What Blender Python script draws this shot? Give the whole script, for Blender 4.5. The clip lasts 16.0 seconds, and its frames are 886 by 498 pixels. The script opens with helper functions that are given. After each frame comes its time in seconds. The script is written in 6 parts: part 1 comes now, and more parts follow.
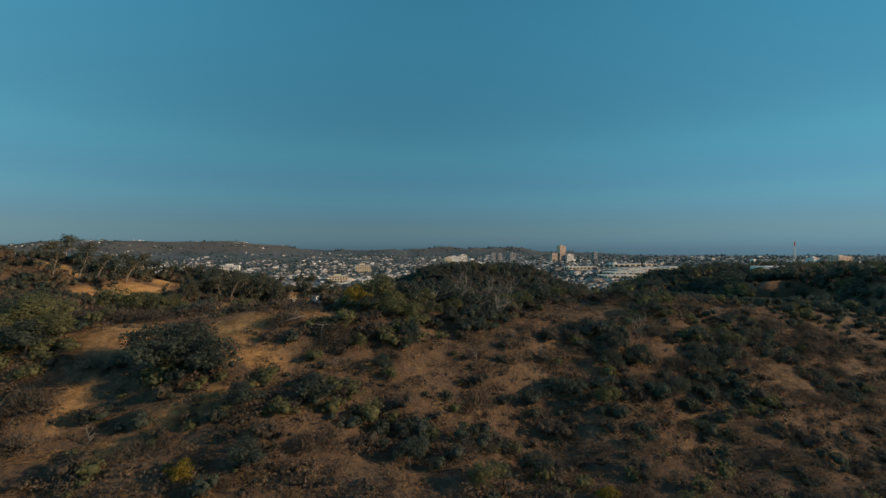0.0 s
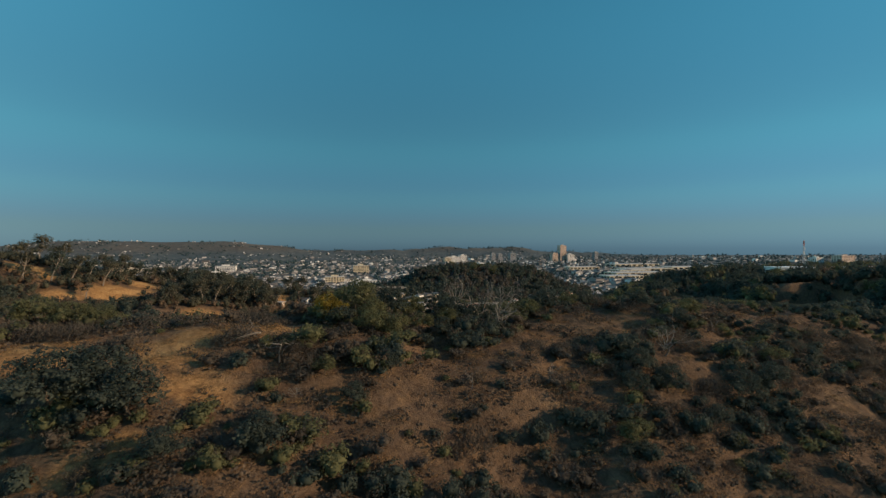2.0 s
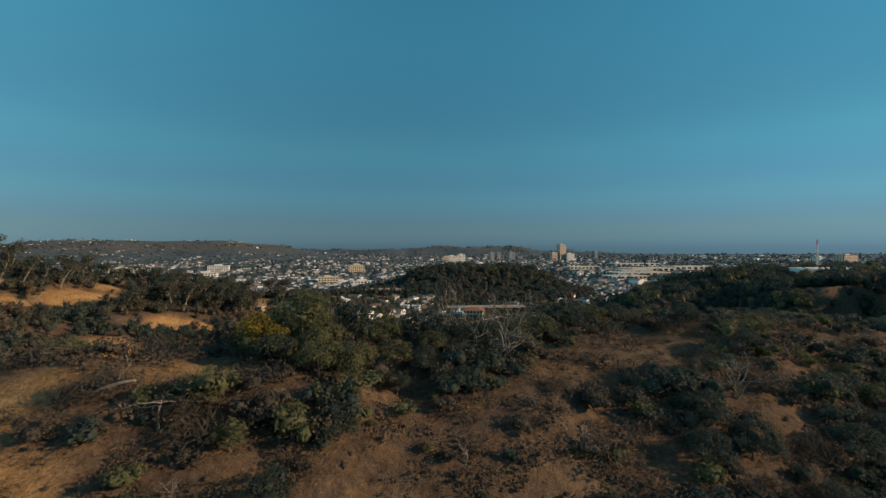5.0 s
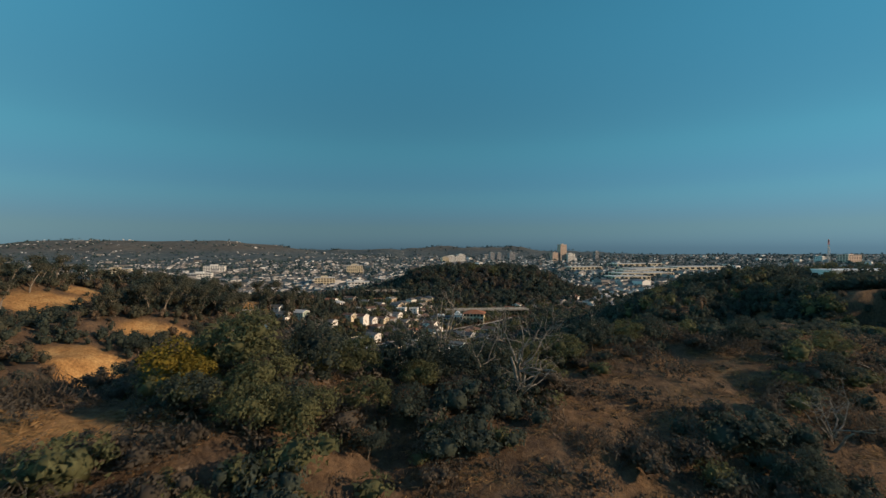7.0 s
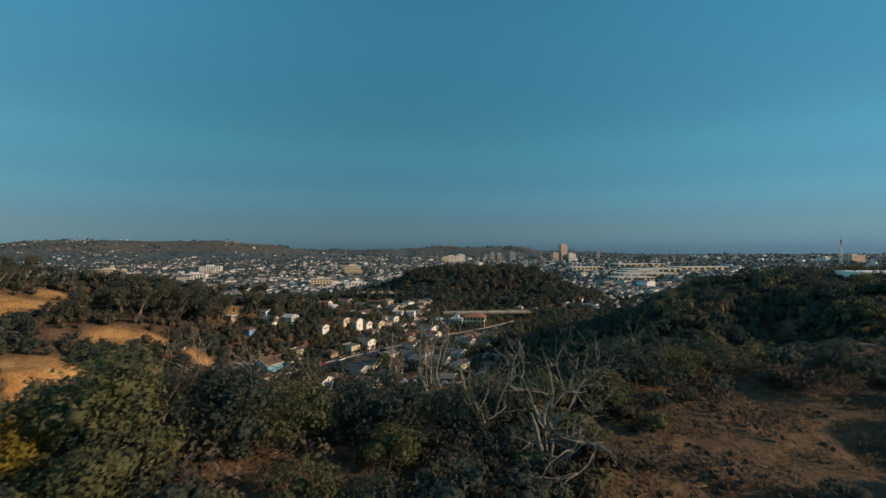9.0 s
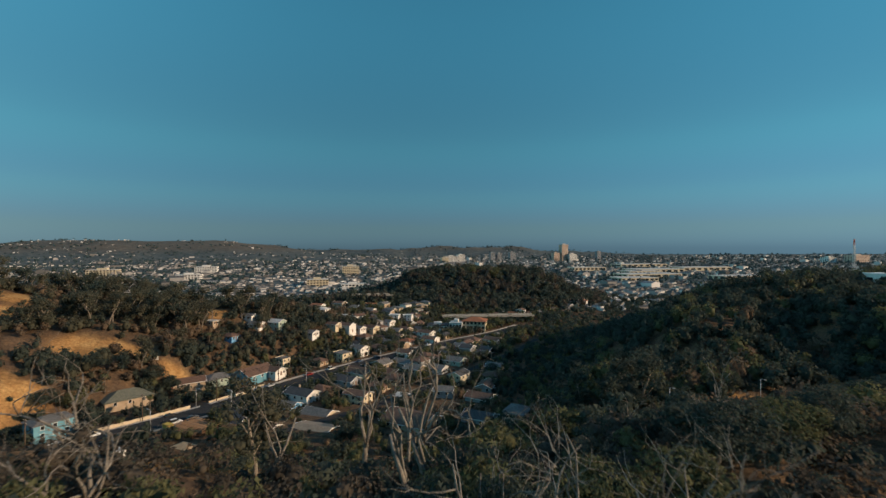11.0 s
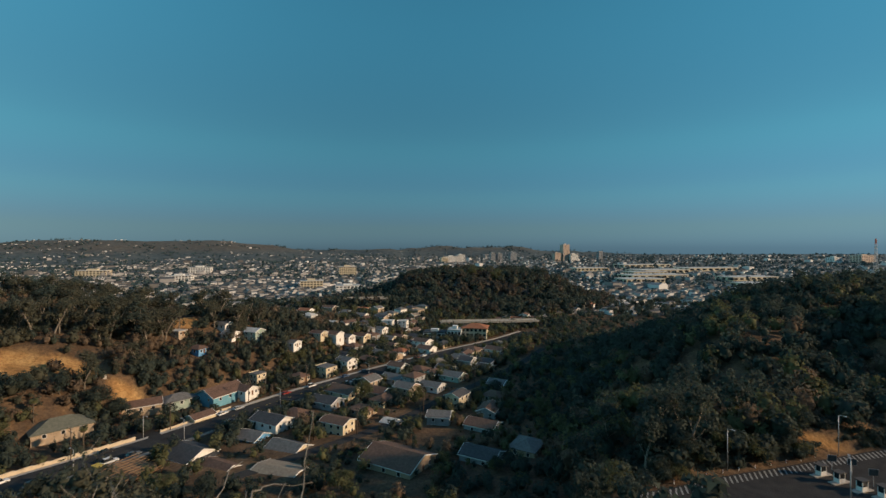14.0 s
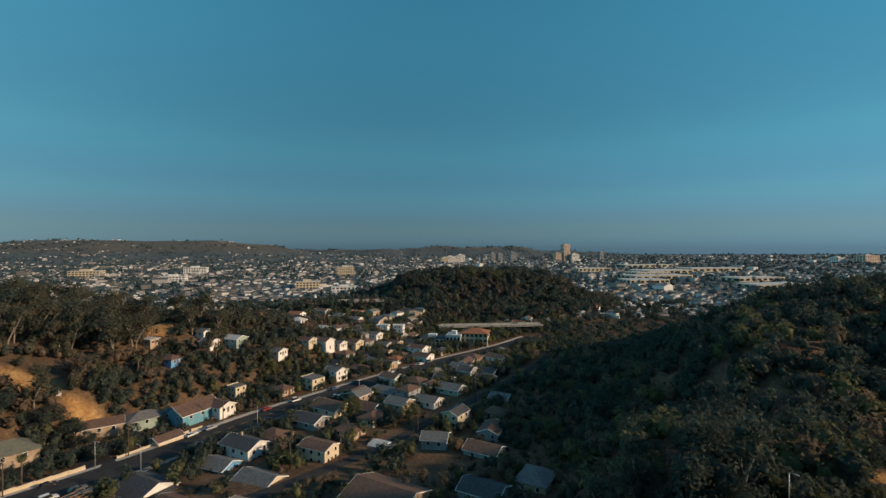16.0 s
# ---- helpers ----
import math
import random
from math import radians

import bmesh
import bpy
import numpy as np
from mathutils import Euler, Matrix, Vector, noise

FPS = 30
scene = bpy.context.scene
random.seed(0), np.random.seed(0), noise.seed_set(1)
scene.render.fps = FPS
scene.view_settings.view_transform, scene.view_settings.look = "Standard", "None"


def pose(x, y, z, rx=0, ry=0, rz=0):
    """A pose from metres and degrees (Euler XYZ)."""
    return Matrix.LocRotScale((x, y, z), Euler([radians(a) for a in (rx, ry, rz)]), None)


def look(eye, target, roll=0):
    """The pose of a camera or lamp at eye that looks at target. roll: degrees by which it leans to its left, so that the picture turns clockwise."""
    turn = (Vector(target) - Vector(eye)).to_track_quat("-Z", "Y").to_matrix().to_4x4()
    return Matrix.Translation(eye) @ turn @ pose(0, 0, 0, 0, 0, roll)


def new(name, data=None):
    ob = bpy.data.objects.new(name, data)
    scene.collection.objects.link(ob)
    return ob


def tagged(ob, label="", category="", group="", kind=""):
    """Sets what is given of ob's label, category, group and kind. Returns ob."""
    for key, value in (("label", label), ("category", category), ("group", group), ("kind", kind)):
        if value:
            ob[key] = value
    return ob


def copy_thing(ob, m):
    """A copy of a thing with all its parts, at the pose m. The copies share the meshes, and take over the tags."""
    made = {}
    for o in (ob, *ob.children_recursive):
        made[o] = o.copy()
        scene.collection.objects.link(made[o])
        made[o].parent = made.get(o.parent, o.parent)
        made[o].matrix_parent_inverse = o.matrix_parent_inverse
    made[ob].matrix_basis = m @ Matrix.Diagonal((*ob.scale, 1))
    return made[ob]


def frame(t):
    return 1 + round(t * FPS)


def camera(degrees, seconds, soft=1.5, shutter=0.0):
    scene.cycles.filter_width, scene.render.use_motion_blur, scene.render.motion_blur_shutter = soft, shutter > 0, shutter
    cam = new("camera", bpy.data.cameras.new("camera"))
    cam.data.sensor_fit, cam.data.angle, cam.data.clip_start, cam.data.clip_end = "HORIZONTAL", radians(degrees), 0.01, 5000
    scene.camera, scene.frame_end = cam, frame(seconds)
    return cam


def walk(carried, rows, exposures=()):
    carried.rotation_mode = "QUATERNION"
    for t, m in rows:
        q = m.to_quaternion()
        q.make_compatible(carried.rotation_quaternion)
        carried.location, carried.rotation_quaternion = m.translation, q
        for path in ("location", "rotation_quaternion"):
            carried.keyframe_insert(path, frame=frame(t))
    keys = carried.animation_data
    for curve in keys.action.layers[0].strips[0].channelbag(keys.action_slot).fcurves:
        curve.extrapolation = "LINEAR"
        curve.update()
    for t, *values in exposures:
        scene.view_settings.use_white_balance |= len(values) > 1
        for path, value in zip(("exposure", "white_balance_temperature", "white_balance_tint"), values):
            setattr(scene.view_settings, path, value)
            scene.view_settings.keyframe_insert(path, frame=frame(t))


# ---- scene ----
cam = camera(88.3, 16.0, soft=1.45, shutter=0.5)
PATH = [
    (0, pose(0.00, 0.00, 60.00, 90.00, 0.00, 0.00)),
    (0.5, pose(0.50, 5.50, 60.00, 90.00, 0.00, 0.00)),
    (1, pose(1.10, 11.00, 60.00, 90.00, 0.00, 0.00)),
    (1.5, pose(1.80, 16.50, 60.10, 90.00, 0.00, 0.00)),
    (2, pose(2.40, 21.40, 60.10, 90.00, 0.10, 0.00)),
    (2.5, pose(3.10, 26.90, 60.10, 90.00, 0.10, -0.10)),
    (3, pose(3.60, 32.40, 60.10, 89.90, 0.10, -0.10)),
    (3.5, pose(4.10, 37.80, 60.10, 89.90, 0.10, 0.00)),
    (4, pose(4.50, 43.20, 60.20, 89.90, 0.10, -0.10)),
    (6.5, pose(5.80, 70.20, 60.30, 89.90, 0.10, -0.20)),
    (7, pose(6.10, 75.60, 60.30, 89.90, 0.10, -0.20)),
    (7.5, pose(6.40, 81.10, 60.40, 89.90, 0.10, -0.20)),
    (8, pose(6.80, 86.50, 60.40, 89.90, 0.10, -0.20)),
    (8.5, pose(7.20, 91.90, 60.50, 89.90, 0.10, -0.20)),
    (9, pose(7.50, 97.30, 60.50, 89.90, 0.10, -0.20)),
    (11.5, pose(9.20, 124.30, 60.70, 89.90, 0.10, -0.20)),
    (12, pose(9.54, 129.70, 60.74, 89.90, 0.10, -0.20)),
    (12.5, pose(9.88, 135.10, 60.78, 89.90, 0.10, -0.20)),
    (13, pose(10.22, 140.50, 60.82, 89.90, 0.10, -0.20)),
    (13.5, pose(10.56, 145.90, 60.86, 89.90, 0.10, -0.20)),
    (14, pose(10.90, 151.30, 60.90, 89.90, 0.10, -0.20)),
    (14.5, pose(11.24, 156.70, 60.94, 89.90, 0.10, -0.20)),
    (15, pose(11.58, 162.10, 60.98, 89.90, 0.10, -0.20)),
    (15.5, pose(11.92, 167.50, 61.02, 89.90, 0.10, -0.20)),
    (16, pose(12.26, 172.90, 61.06, 89.90, 0.10, -0.20)),
]
walk(cam, PATH)


# ---- world, sun, exposure ----
SUN_AZ, SUN_EL = radians(-11), radians(18)
world = bpy.data.worlds.new("world")
scene.world = world
world.use_nodes = True
wn, wl = world.node_tree.nodes, world.node_tree.links
wn.clear()
w_out, w_bg, w_sky = wn.new("ShaderNodeOutputWorld"), wn.new("ShaderNodeBackground"), wn.new("ShaderNodeTexSky")
w_sky.sky_type, w_sky.sun_disc = "NISHITA", False
w_sky.sun_elevation, w_sky.sun_rotation = SUN_EL, SUN_AZ - radians(90)
w_sky.altitude, w_sky.air_density, w_sky.dust_density, w_sky.ozone_density = 150, 1.0, 0.6, 2.0
w_bg.inputs["Strength"].default_value = 0.15
w_co, w_sep, w_ramp, w_mul = wn.new("ShaderNodeTexCoord"), wn.new("ShaderNodeSeparateXYZ"), wn.new("ShaderNodeValToRGB"), wn.new("ShaderNodeMix")
wl.new(w_co.outputs["Generated"], w_sep.inputs["Vector"])
wl.new(w_sep.outputs["Z"], w_ramp.inputs["Fac"])
# smog over the city: the low sky is dull and teal
SMOG = ((0.0, (0.112, 0.222, 0.43)), (0.05, (0.131, 0.217, 0.318)), (0.12, (0.148, 0.292, 0.343)), (0.22, (0.172, 0.398, 0.394)), (0.5, (0.219, 0.628, 0.584)), (1.0, (0.95, 1.0, 1.0)))
for p, c in SMOG[1:-1]:
    w_ramp.color_ramp.elements.new(p)
for el, (p, c) in zip(w_ramp.color_ramp.elements, SMOG):
    el.position, el.color = p, (*c, 1)
w_ramp.color_ramp.interpolation = "EASE"
w_mul.data_type, w_mul.blend_type = "RGBA", "MULTIPLY"
w_mul.inputs[0].default_value = 1.0
wl.new(w_sky.outputs["Color"], w_mul.inputs[6])
wl.new(w_ramp.outputs["Color"], w_mul.inputs[7])
wl.new(w_mul.outputs[2], w_bg.inputs["Color"])
wl.new(w_bg.outputs["Background"], w_out.inputs["Surface"])

sun = new("sun", bpy.data.lights.new("sun", "SUN"))
sun.data.energy, sun.data.angle, sun.data.color = 3.45, radians(2.0), (1.0, 0.73, 0.48)
sun_way = Vector((math.cos(SUN_AZ) * math.cos(SUN_EL), math.sin(SUN_AZ) * math.cos(SUN_EL), math.sin(SUN_EL)))
sun.matrix_world = look(sun_way * 500, (0, 0, 0))
scene.view_settings.exposure = 0.45


# ---- materials ----
def material(name, colors, rough=0.8, scale=1.0, bump=0.0, bump_scale=8.0, metal=0.0, per="", spec=0.3, detail=6.0):
    """Noise between colours in world-size coordinates, with fine relief. per: 'object' or 'island' adds a random shift."""
    m = bpy.data.materials.new(name)
    m.use_nodes = True
    n, k = m.node_tree.nodes, m.node_tree.links
    b = n["Principled BSDF"]
    b.inputs["Roughness"].default_value, b.inputs["Metallic"].default_value = rough, metal
    b.inputs["Specular IOR Level"].default_value = spec
    co = n.new("ShaderNodeTexCoord")
    tex = n.new("ShaderNodeTexNoise")
    tex.inputs["Scale"].default_value, tex.inputs["Detail"].default_value = scale, detail
    tex.inputs["Roughness"].default_value = 0.65
    k.new(co.outputs["Object"], tex.inputs["Vector"])
    ramp = n.new("ShaderNodeValToRGB")
    e = ramp.color_ramp.elements
    lo, hi = (0.32, 0.68) if not per else (0.1, 0.9)
    e[0].position, e[0].color = lo, (*colors[0], 1)
    e[1].position, e[1].color = hi, (*colors[-1], 1)
    for i, c in enumerate(colors[1:-1]):
        el = e.new(lo + (hi - lo) * (i + 1) / (len(colors) - 1))
        el.color = (*c, 1)
    fac = tex.outputs["Fac"]
    if per:
        if per == "island":
            src = n.new("ShaderNodeNewGeometry").outputs["Random Per Island"]
        else:
            src = n.new("ShaderNodeObjectInfo").outputs["Random"]
        mix = n.new("ShaderNodeMix")
        mix.inputs[0].default_value = 0.72
        k.new(fac, mix.inputs[2])
        k.new(src, mix.inputs[3])
        fac = mix.outputs[0]
    k.new(fac, ramp.inputs["Fac"])
    k.new(ramp.outputs["Color"], b.inputs["Base Color"])
    if bump:
        t2 = n.new("ShaderNodeTexNoise")
        t2.inputs["Scale"].default_value, t2.inputs["Detail"].default_value = bump_scale, 5.0
        k.new(co.outputs["Object"], t2.inputs["Vector"])
        bp = n.new("ShaderNodeBump")
        bp.inputs["Strength"].default_value, bp.inputs["Distance"].default_value = bump, 0.3
        k.new(t2.outputs["Fac"], bp.inputs["Height"])
        k.new(bp.outputs["Normal"], b.inputs["Normal"])
    return m


def leaf_material(name, colors, through_=0.42, rough=0.8, patch=0.22):
    """Leaves that let some light through: tone by plant and by leaf."""
    m = bpy.data.materials.new(name)
    m.use_nodes = True
    n, k = m.node_tree.nodes, m.node_tree.links
    b, out = n["Principled BSDF"], n["Material Output"]
    b.inputs["Roughness"].default_value, b.inputs["Specular IOR Level"].default_value = rough, 0.2
    co, tex, mix, ramp = n.new("ShaderNodeTexCoord"), n.new("ShaderNodeTexNoise"), n.new("ShaderNodeMix"), n.new("ShaderNodeValToRGB")
    tex.inputs["Scale"].default_value, tex.inputs["Detail"].default_value, tex.inputs["Roughness"].default_value = patch, 5.0, 0.6
    k.new(co.outputs["Object"], tex.inputs["Vector"])
    mix.inputs[0].default_value = 0.22
    k.new(tex.outputs["Fac"], mix.inputs[2])
    k.new(n.new("ShaderNodeNewGeometry").outputs["Random Per Island"], mix.inputs[3])
    e = ramp.color_ramp.elements
    e[0].position, e[0].color = 0.25, (*colors[0], 1)
    e[1].position, e[1].color = 0.75, (*colors[2], 1)
    e.new(0.5).color = (*colors[1], 1)
    k.new(mix.outputs[0], ramp.inputs["Fac"])
    k.new(ramp.outputs["Color"], b.inputs["Base Color"])
    thin, blend = n.new("ShaderNodeBsdfTranslucent"), n.new("ShaderNodeMixShader")
    k.new(ramp.outputs["Color"], thin.inputs["Color"])
    blend.inputs[0].default_value = through_
    k.new(b.outputs["BSDF"], blend.inputs[1])
    k.new(thin.outputs["BSDF"], blend.inputs[2])
    k.new(blend.outputs["Shader"], out.inputs["Surface"])
    return m


M = {}
M["leaf_olive"] = leaf_material("leaf_olive", [(0.072, 0.077, 0.038), (0.115, 0.120, 0.059), (0.182, 0.179, 0.084)])
M["leaf_dark"] = leaf_material("leaf_dark", [(0.038, 0.053, 0.045), (0.057, 0.073, 0.059), (0.087, 0.106, 0.080)])
M["leaf_gold"] = leaf_material("leaf_gold", [(0.1, 0.08, 0.015), (0.2, 0.15, 0.025), (0.34, 0.24, 0.04)])
M["leaf_euca"] = leaf_material("leaf_euca", [(0.057, 0.061, 0.044), (0.086, 0.088, 0.062), (0.130, 0.127, 0.084)])
M["leaf_dry"] = leaf_material("leaf_dry", [(0.099, 0.075, 0.053), (0.149, 0.110, 0.077), (0.215, 0.160, 0.110)], 0.4, 0.9)
M["leaf_dull"] = leaf_material("leaf_dull", [(0.056, 0.050, 0.041), (0.088, 0.076, 0.061), (0.137, 0.115, 0.089)], 0.4, 0.9)
M["twig_dry"] = leaf_material("twig_dry", [(0.095, 0.07, 0.05), (0.15, 0.108, 0.075), (0.21, 0.152, 0.105)], 0.2, 0.9)
M["bark"] = material("bark", [(0.09, 0.07, 0.05), (0.16, 0.13, 0.1)], 0.9, 3.0, 0.6, 14)
M["bark_pale"] = material("bark_pale", [(0.14, 0.115, 0.09), (0.3, 0.26, 0.21)], 0.85, 1.6, 0.5, 12)
M["dead_wood"] = material("dead_wood", [(0.11, 0.096, 0.08), (0.28, 0.25, 0.21)], 0.85, 1.6, 0.5, 12)
M["grass_dry"] = material("grass_dry", [(0.13, 0.08, 0.038), (0.2, 0.125, 0.058), (0.28, 0.18, 0.085)], 0.9, 1.0, per="island", spec=0.1)
M["asphalt"] = material("asphalt", [(0.03, 0.03, 0.031), (0.052, 0.051, 0.05)], 0.95, 0.35, 0.3, 20, spec=0.1)
M["concrete"] = material("concrete", [(0.3, 0.27, 0.23), (0.48, 0.44, 0.38)], 0.85, 0.5, 0.3, 9)
# leaf colour of far trees, with blue-teal distance haze mixed in
M["far_leaf_hazed"] = material("far_leaf_hazed", [(0.03, 0.055, 0.06), (0.044, 0.072, 0.076), (0.064, 0.092, 0.092)], 0.8, 0.01, per="island", spec=0.1)
M["far_wall"] = material("far_wall", [(0.09, 0.09, 0.09), (0.19, 0.185, 0.18), (0.42, 0.4, 0.38), (0.8, 0.78, 0.75)], 0.8, 0.01, per="island", spec=0.1)
# roof greys cooled to blue: far haze is put into the base colour
M["far_roof_hazed"] = material("far_roof_hazed", [(0.04, 0.046, 0.05), (0.068, 0.072, 0.076), (0.11, 0.116, 0.12), (0.3, 0.3, 0.3)], 0.85, 0.01, per="island", spec=0.1)


# ---- helpers of this scene ----
def lattice(x, y, seed):
    """Smooth value noise on arrays, about -1 to 1."""
    xi, yi = np.floor(x), np.floor(y)
    fx, fy = x - xi, y - yi
    fx, fy = fx * fx * (3 - 2 * fx), fy * fy * (3 - 2 * fy)

    def cell(a, b):
        v = np.sin(a * 127.1 + b * 311.7 + seed * 74.7) * 43758.5453
        return (v - np.floor(v)) * 2 - 1
    top = cell(xi, yi) * (1 - fx) + cell(xi + 1, yi) * fx
    low = cell(xi, yi + 1) * (1 - fx) + cell(xi + 1, yi + 1) * fx
    return top * (1 - fy) + low * fy


def rise(a, b, t):
    t = np.clip((t - a) / (b - a), 0, 1)
    return t * t * (3 - 2 * t)


def soft_min(a, b, k):
    h = np.clip(0.5 + 0.5 * (b - a) / k, 0, 1)
    return b * (1 - h) + a * h - k * h * (1 - h)


def soft_max(a, b, k):
    return -soft_min(-a, -b, k)


STREET = [(-150, 210), (-119, 266), (-93, 312), (-77, 345), (-61, 370), (-46, 390), (-33, 408), (-12, 434), (14, 466), (40, 492), (62, 515), (85, 545)]
ALLEY = [(-52, 285), (-23, 319), (-9, 336), (16, 372), (44, 410), (66, 446), (84, 480)]
SPUR = [(-92, 316), (-102, 324), (-111, 331)]


def along(line, x, y):
    """Distance from a polyline and how far along it the nearest point lies."""
    best, where, run = np.full(np.shape(x), 1e9), np.zeros(np.shape(x)), 0.0
    for (ax, ay), (bx, by) in zip(line, line[1:]):
        dx, dy = bx - ax, by - ay
        n = math.hypot(dx, dy)
        s = np.clip(((x - ax) * dx + (y - ay) * dy) / (n * n), 0, 1)
        d = np.hypot(x - ax - s * dx, y - ay - s * dy)
        where = np.where(d < best, run + s * n, where)
        best = np.minimum(best, d)
        run += n
    return best, where


def bell(x, y, cx, cy, rx, ry, turn=0.0):
    c, s = math.cos(radians(turn)), math.sin(radians(turn))
    dx, dy = x - cx, y - cy
    u, v = (dx * c + dy * s) / rx, (-dx * s + dy * c) / ry
    return np.exp(-(u * u + v * v))


def street_z(y):
    return -7.0 - 4.5 * rise(250, 345, y) - 2.0 * rise(345, 520, y)


# hollows and knolls of the near hill: centre, reach, lift
GULLIES = [(30, 130, 30, 16, -2.3), (14, 94, 30, 16, -3.0), (62, 106, 12, 10, -6.0), (-50, 94, 12, 10, 4.4), (-10, 88, 12, 10, -5.8), (14, 148, 30, 16, -4.1),
           (14, 106, 30, 16, -2.5), (94, 118, 30, 16, -3.6), (-82, 100, 20, 14, 3.1), (-66, 82, 12, 10, -2.5), (-18, 124, 12, 10, -1.8), (-50, 141, 15, 11, -5.5)]


def height(x, y):
    x, y = np.asarray(x, float), np.asarray(y, float)
    floor = street_z(y) - 0.0 * x
    # near hill: a face that climbs away from the start, a crest, a steep back
    face = 36 + 0.5 * (y - 110) - 0.25 * np.maximum(x, -10) + 4 * rise(-20, -90, x)
    crest = 43.5 - 0.0006 * (x + 20) ** 2 * (x < -20) - 0.02 * np.maximum(x, 0)
    back = 44 - 0.62 * (y - 156 - 0.35 * np.clip(x, 0, 80) + 0.45 * np.clip(-25 - x, 0, 60))
    hill = soft_min(soft_min(face, crest, 8), back, 8)
    hill = hill - 6 * bell(x, y, 24, 104, 18, 13) - 3 * bell(x, y, 0, 126, 9, 8) + 3.5 * bell(x, y, -38, 116, 18, 12)
    for cx, cy, rx, ry, lift in GULLIES:
        hill = hill + lift * bell(x, y, cx, cy, rx, ry)
    low = 8 + 0 * x
    hill = soft_max(hill, low, 6) * rise(250, 215, y) + floor * rise(215, 250, y)
    z = soft_max(floor, hill, 5)
    # hill beside the street, with a cut cliff at its foot
    u = (x + 85) * -0.87 + (y - 330) * 0.5
    left = 16 * rise(30, 52, u) + 15 * rise(50, 100, u) + 34 * rise(110, 225, u) * rise(480, 340, y)
    left = left * (1 - 0.62 * rise(430, 540, y))
    z = z + left * rise(190, 260, y) * rise(760, 620, y)
    z = z + 30 * rise(-110, -230, x) * rise(260, 190, y) * rise(-60, 40, y)
    # large wooded hill towards the sun
    right = 52 * rise(60, 225, x) * rise(262, 425, y) * rise(540, 400, y - 0.2 * (x - 215)) * rise(900, 500, x) + 24 * bell(x, y, 132, 342, 48, 45, 35)
    # extra ridge, mostly out of view, added to cast shade on the lot
    right = np.maximum(right, 45 * rise(150, 240, x + 0.25 * (y - 260)) * rise(120, 215, y) * rise(430, 330, y) * rise(700, 420, x))
    right = right + 13 * bell(x, y, 292, 358, 60, 24)
    foot = 17.0 * rise(40, 72, x) * rise(215, 232, y) * rise(345, 290, y)
    z = soft_max(z, floor + np.maximum(right, foot) + 0.35 * np.minimum(right, foot), 3)
    # level lot cut into its foot
    lot = rise(39, 49, x - 0.7 * (250 - y)) * rise(224, 232, y) * rise(0, 5, 263 + 0.27 * (x - 64) - y) * rise(260, 220, x)
    z = z * (1 - lot) + 6.0 * lot
    # hill in the middle distance
    low_hill = 54 * bell(x, y, 56, 768, 98, 80) + 18 * bell(x, y, 138, 790, 45, 60) + 12 * bell(x, y, -20, 745, 40, 60)
    z = z + soft_min(low_hill, 37 + 0 * x, 14)
    # far hills
    z = z + 125 * bell(x, y, -2500, 3300, 1100, 700, -8) + 60 * bell(x, y, -1450, 3500, 500, 500) + 55 * bell(x, y, -900, 4700, 1500, 500) + 58 * bell(x, y, 500, 4800, 900, 450)
    rough = 1 - rise(12, 5, along(STREET, x, y)[0])
    slope_rough = rise(0, 15, z - floor) * (1 - lot)
    z = z + rough * slope_rough * (1.6 * lattice(x / 17, y / 17, 1) + 0.7 * lattice(x / 7, y / 7, 2) + 0.25 * lattice(x / 2.6, y / 2.6, 3))
    z = z + slope_rough * rise(1200, 2500, y) * (24 * lattice(x / 260, y / 260, 4) + 9 * lattice(x / 105, y / 105, 6))
    return z


def ground_at(x, y):
    return float(height(np.array([x]), np.array([y]))[0])


def mesh_of(name, verts, faces, mats, index=None, smooth=False):
    me = bpy.data.meshes.new(name)
    verts = np.asarray(verts, np.float32)
    me.vertices.add(len(verts))
    me.vertices.foreach_set("co", verts.ravel())
    if isinstance(faces, np.ndarray):
        n = faces.shape[1]
        me.loops.add(faces.size)
        me.loops.foreach_set("vertex_index", faces.astype(np.int32).ravel())
        me.polygons.add(len(faces))
        me.polygons.foreach_set("loop_start", np.arange(0, faces.size, n, dtype=np.int32))
        me.update(calc_edges=True)
    else:
        me = bpy.data.meshes.new(name)
        me.from_pydata([tuple(v) for v in verts.tolist()], [], faces)
    for m in mats:
        me.materials.append(m)
    if index is not None:
        me.polygons.foreach_set("material_index", np.asarray(index, np.int32))
    me.polygons.foreach_set("use_smooth", np.full(len(me.polygons), smooth))
    me.validate()
    return me


def spread(near, step, far, grow):
    out, v, s = [0.0], 0.0, step
    while v < far:
        if v > near:
            s *= grow
        v += s
        out.append(min(v, far))
    return np.array(out)


# ---- ground: one sheet to the horizon ----
ax = spread(170, 2.4, 5000, 1.08)
gx = np.concatenate([-ax[:0:-1], ax])
gy = np.concatenate([-spread(60, 4.0, 900, 1.25)[:0:-1], spread(470, 2.4, 5400, 1.045)])
GX, GY = np.meshgrid(gx, gy)
verts = np.stack([GX, GY, height(GX, GY)], -1).reshape(-1, 3)
nx = len(gx)
i, j = np.meshgrid(np.arange(nx - 1), np.arange(len(gy) - 1))
a = (j * nx + i).ravel()
ground_faces = np.stack([a, a + 1, a + 1 + nx, a + nx], -1)


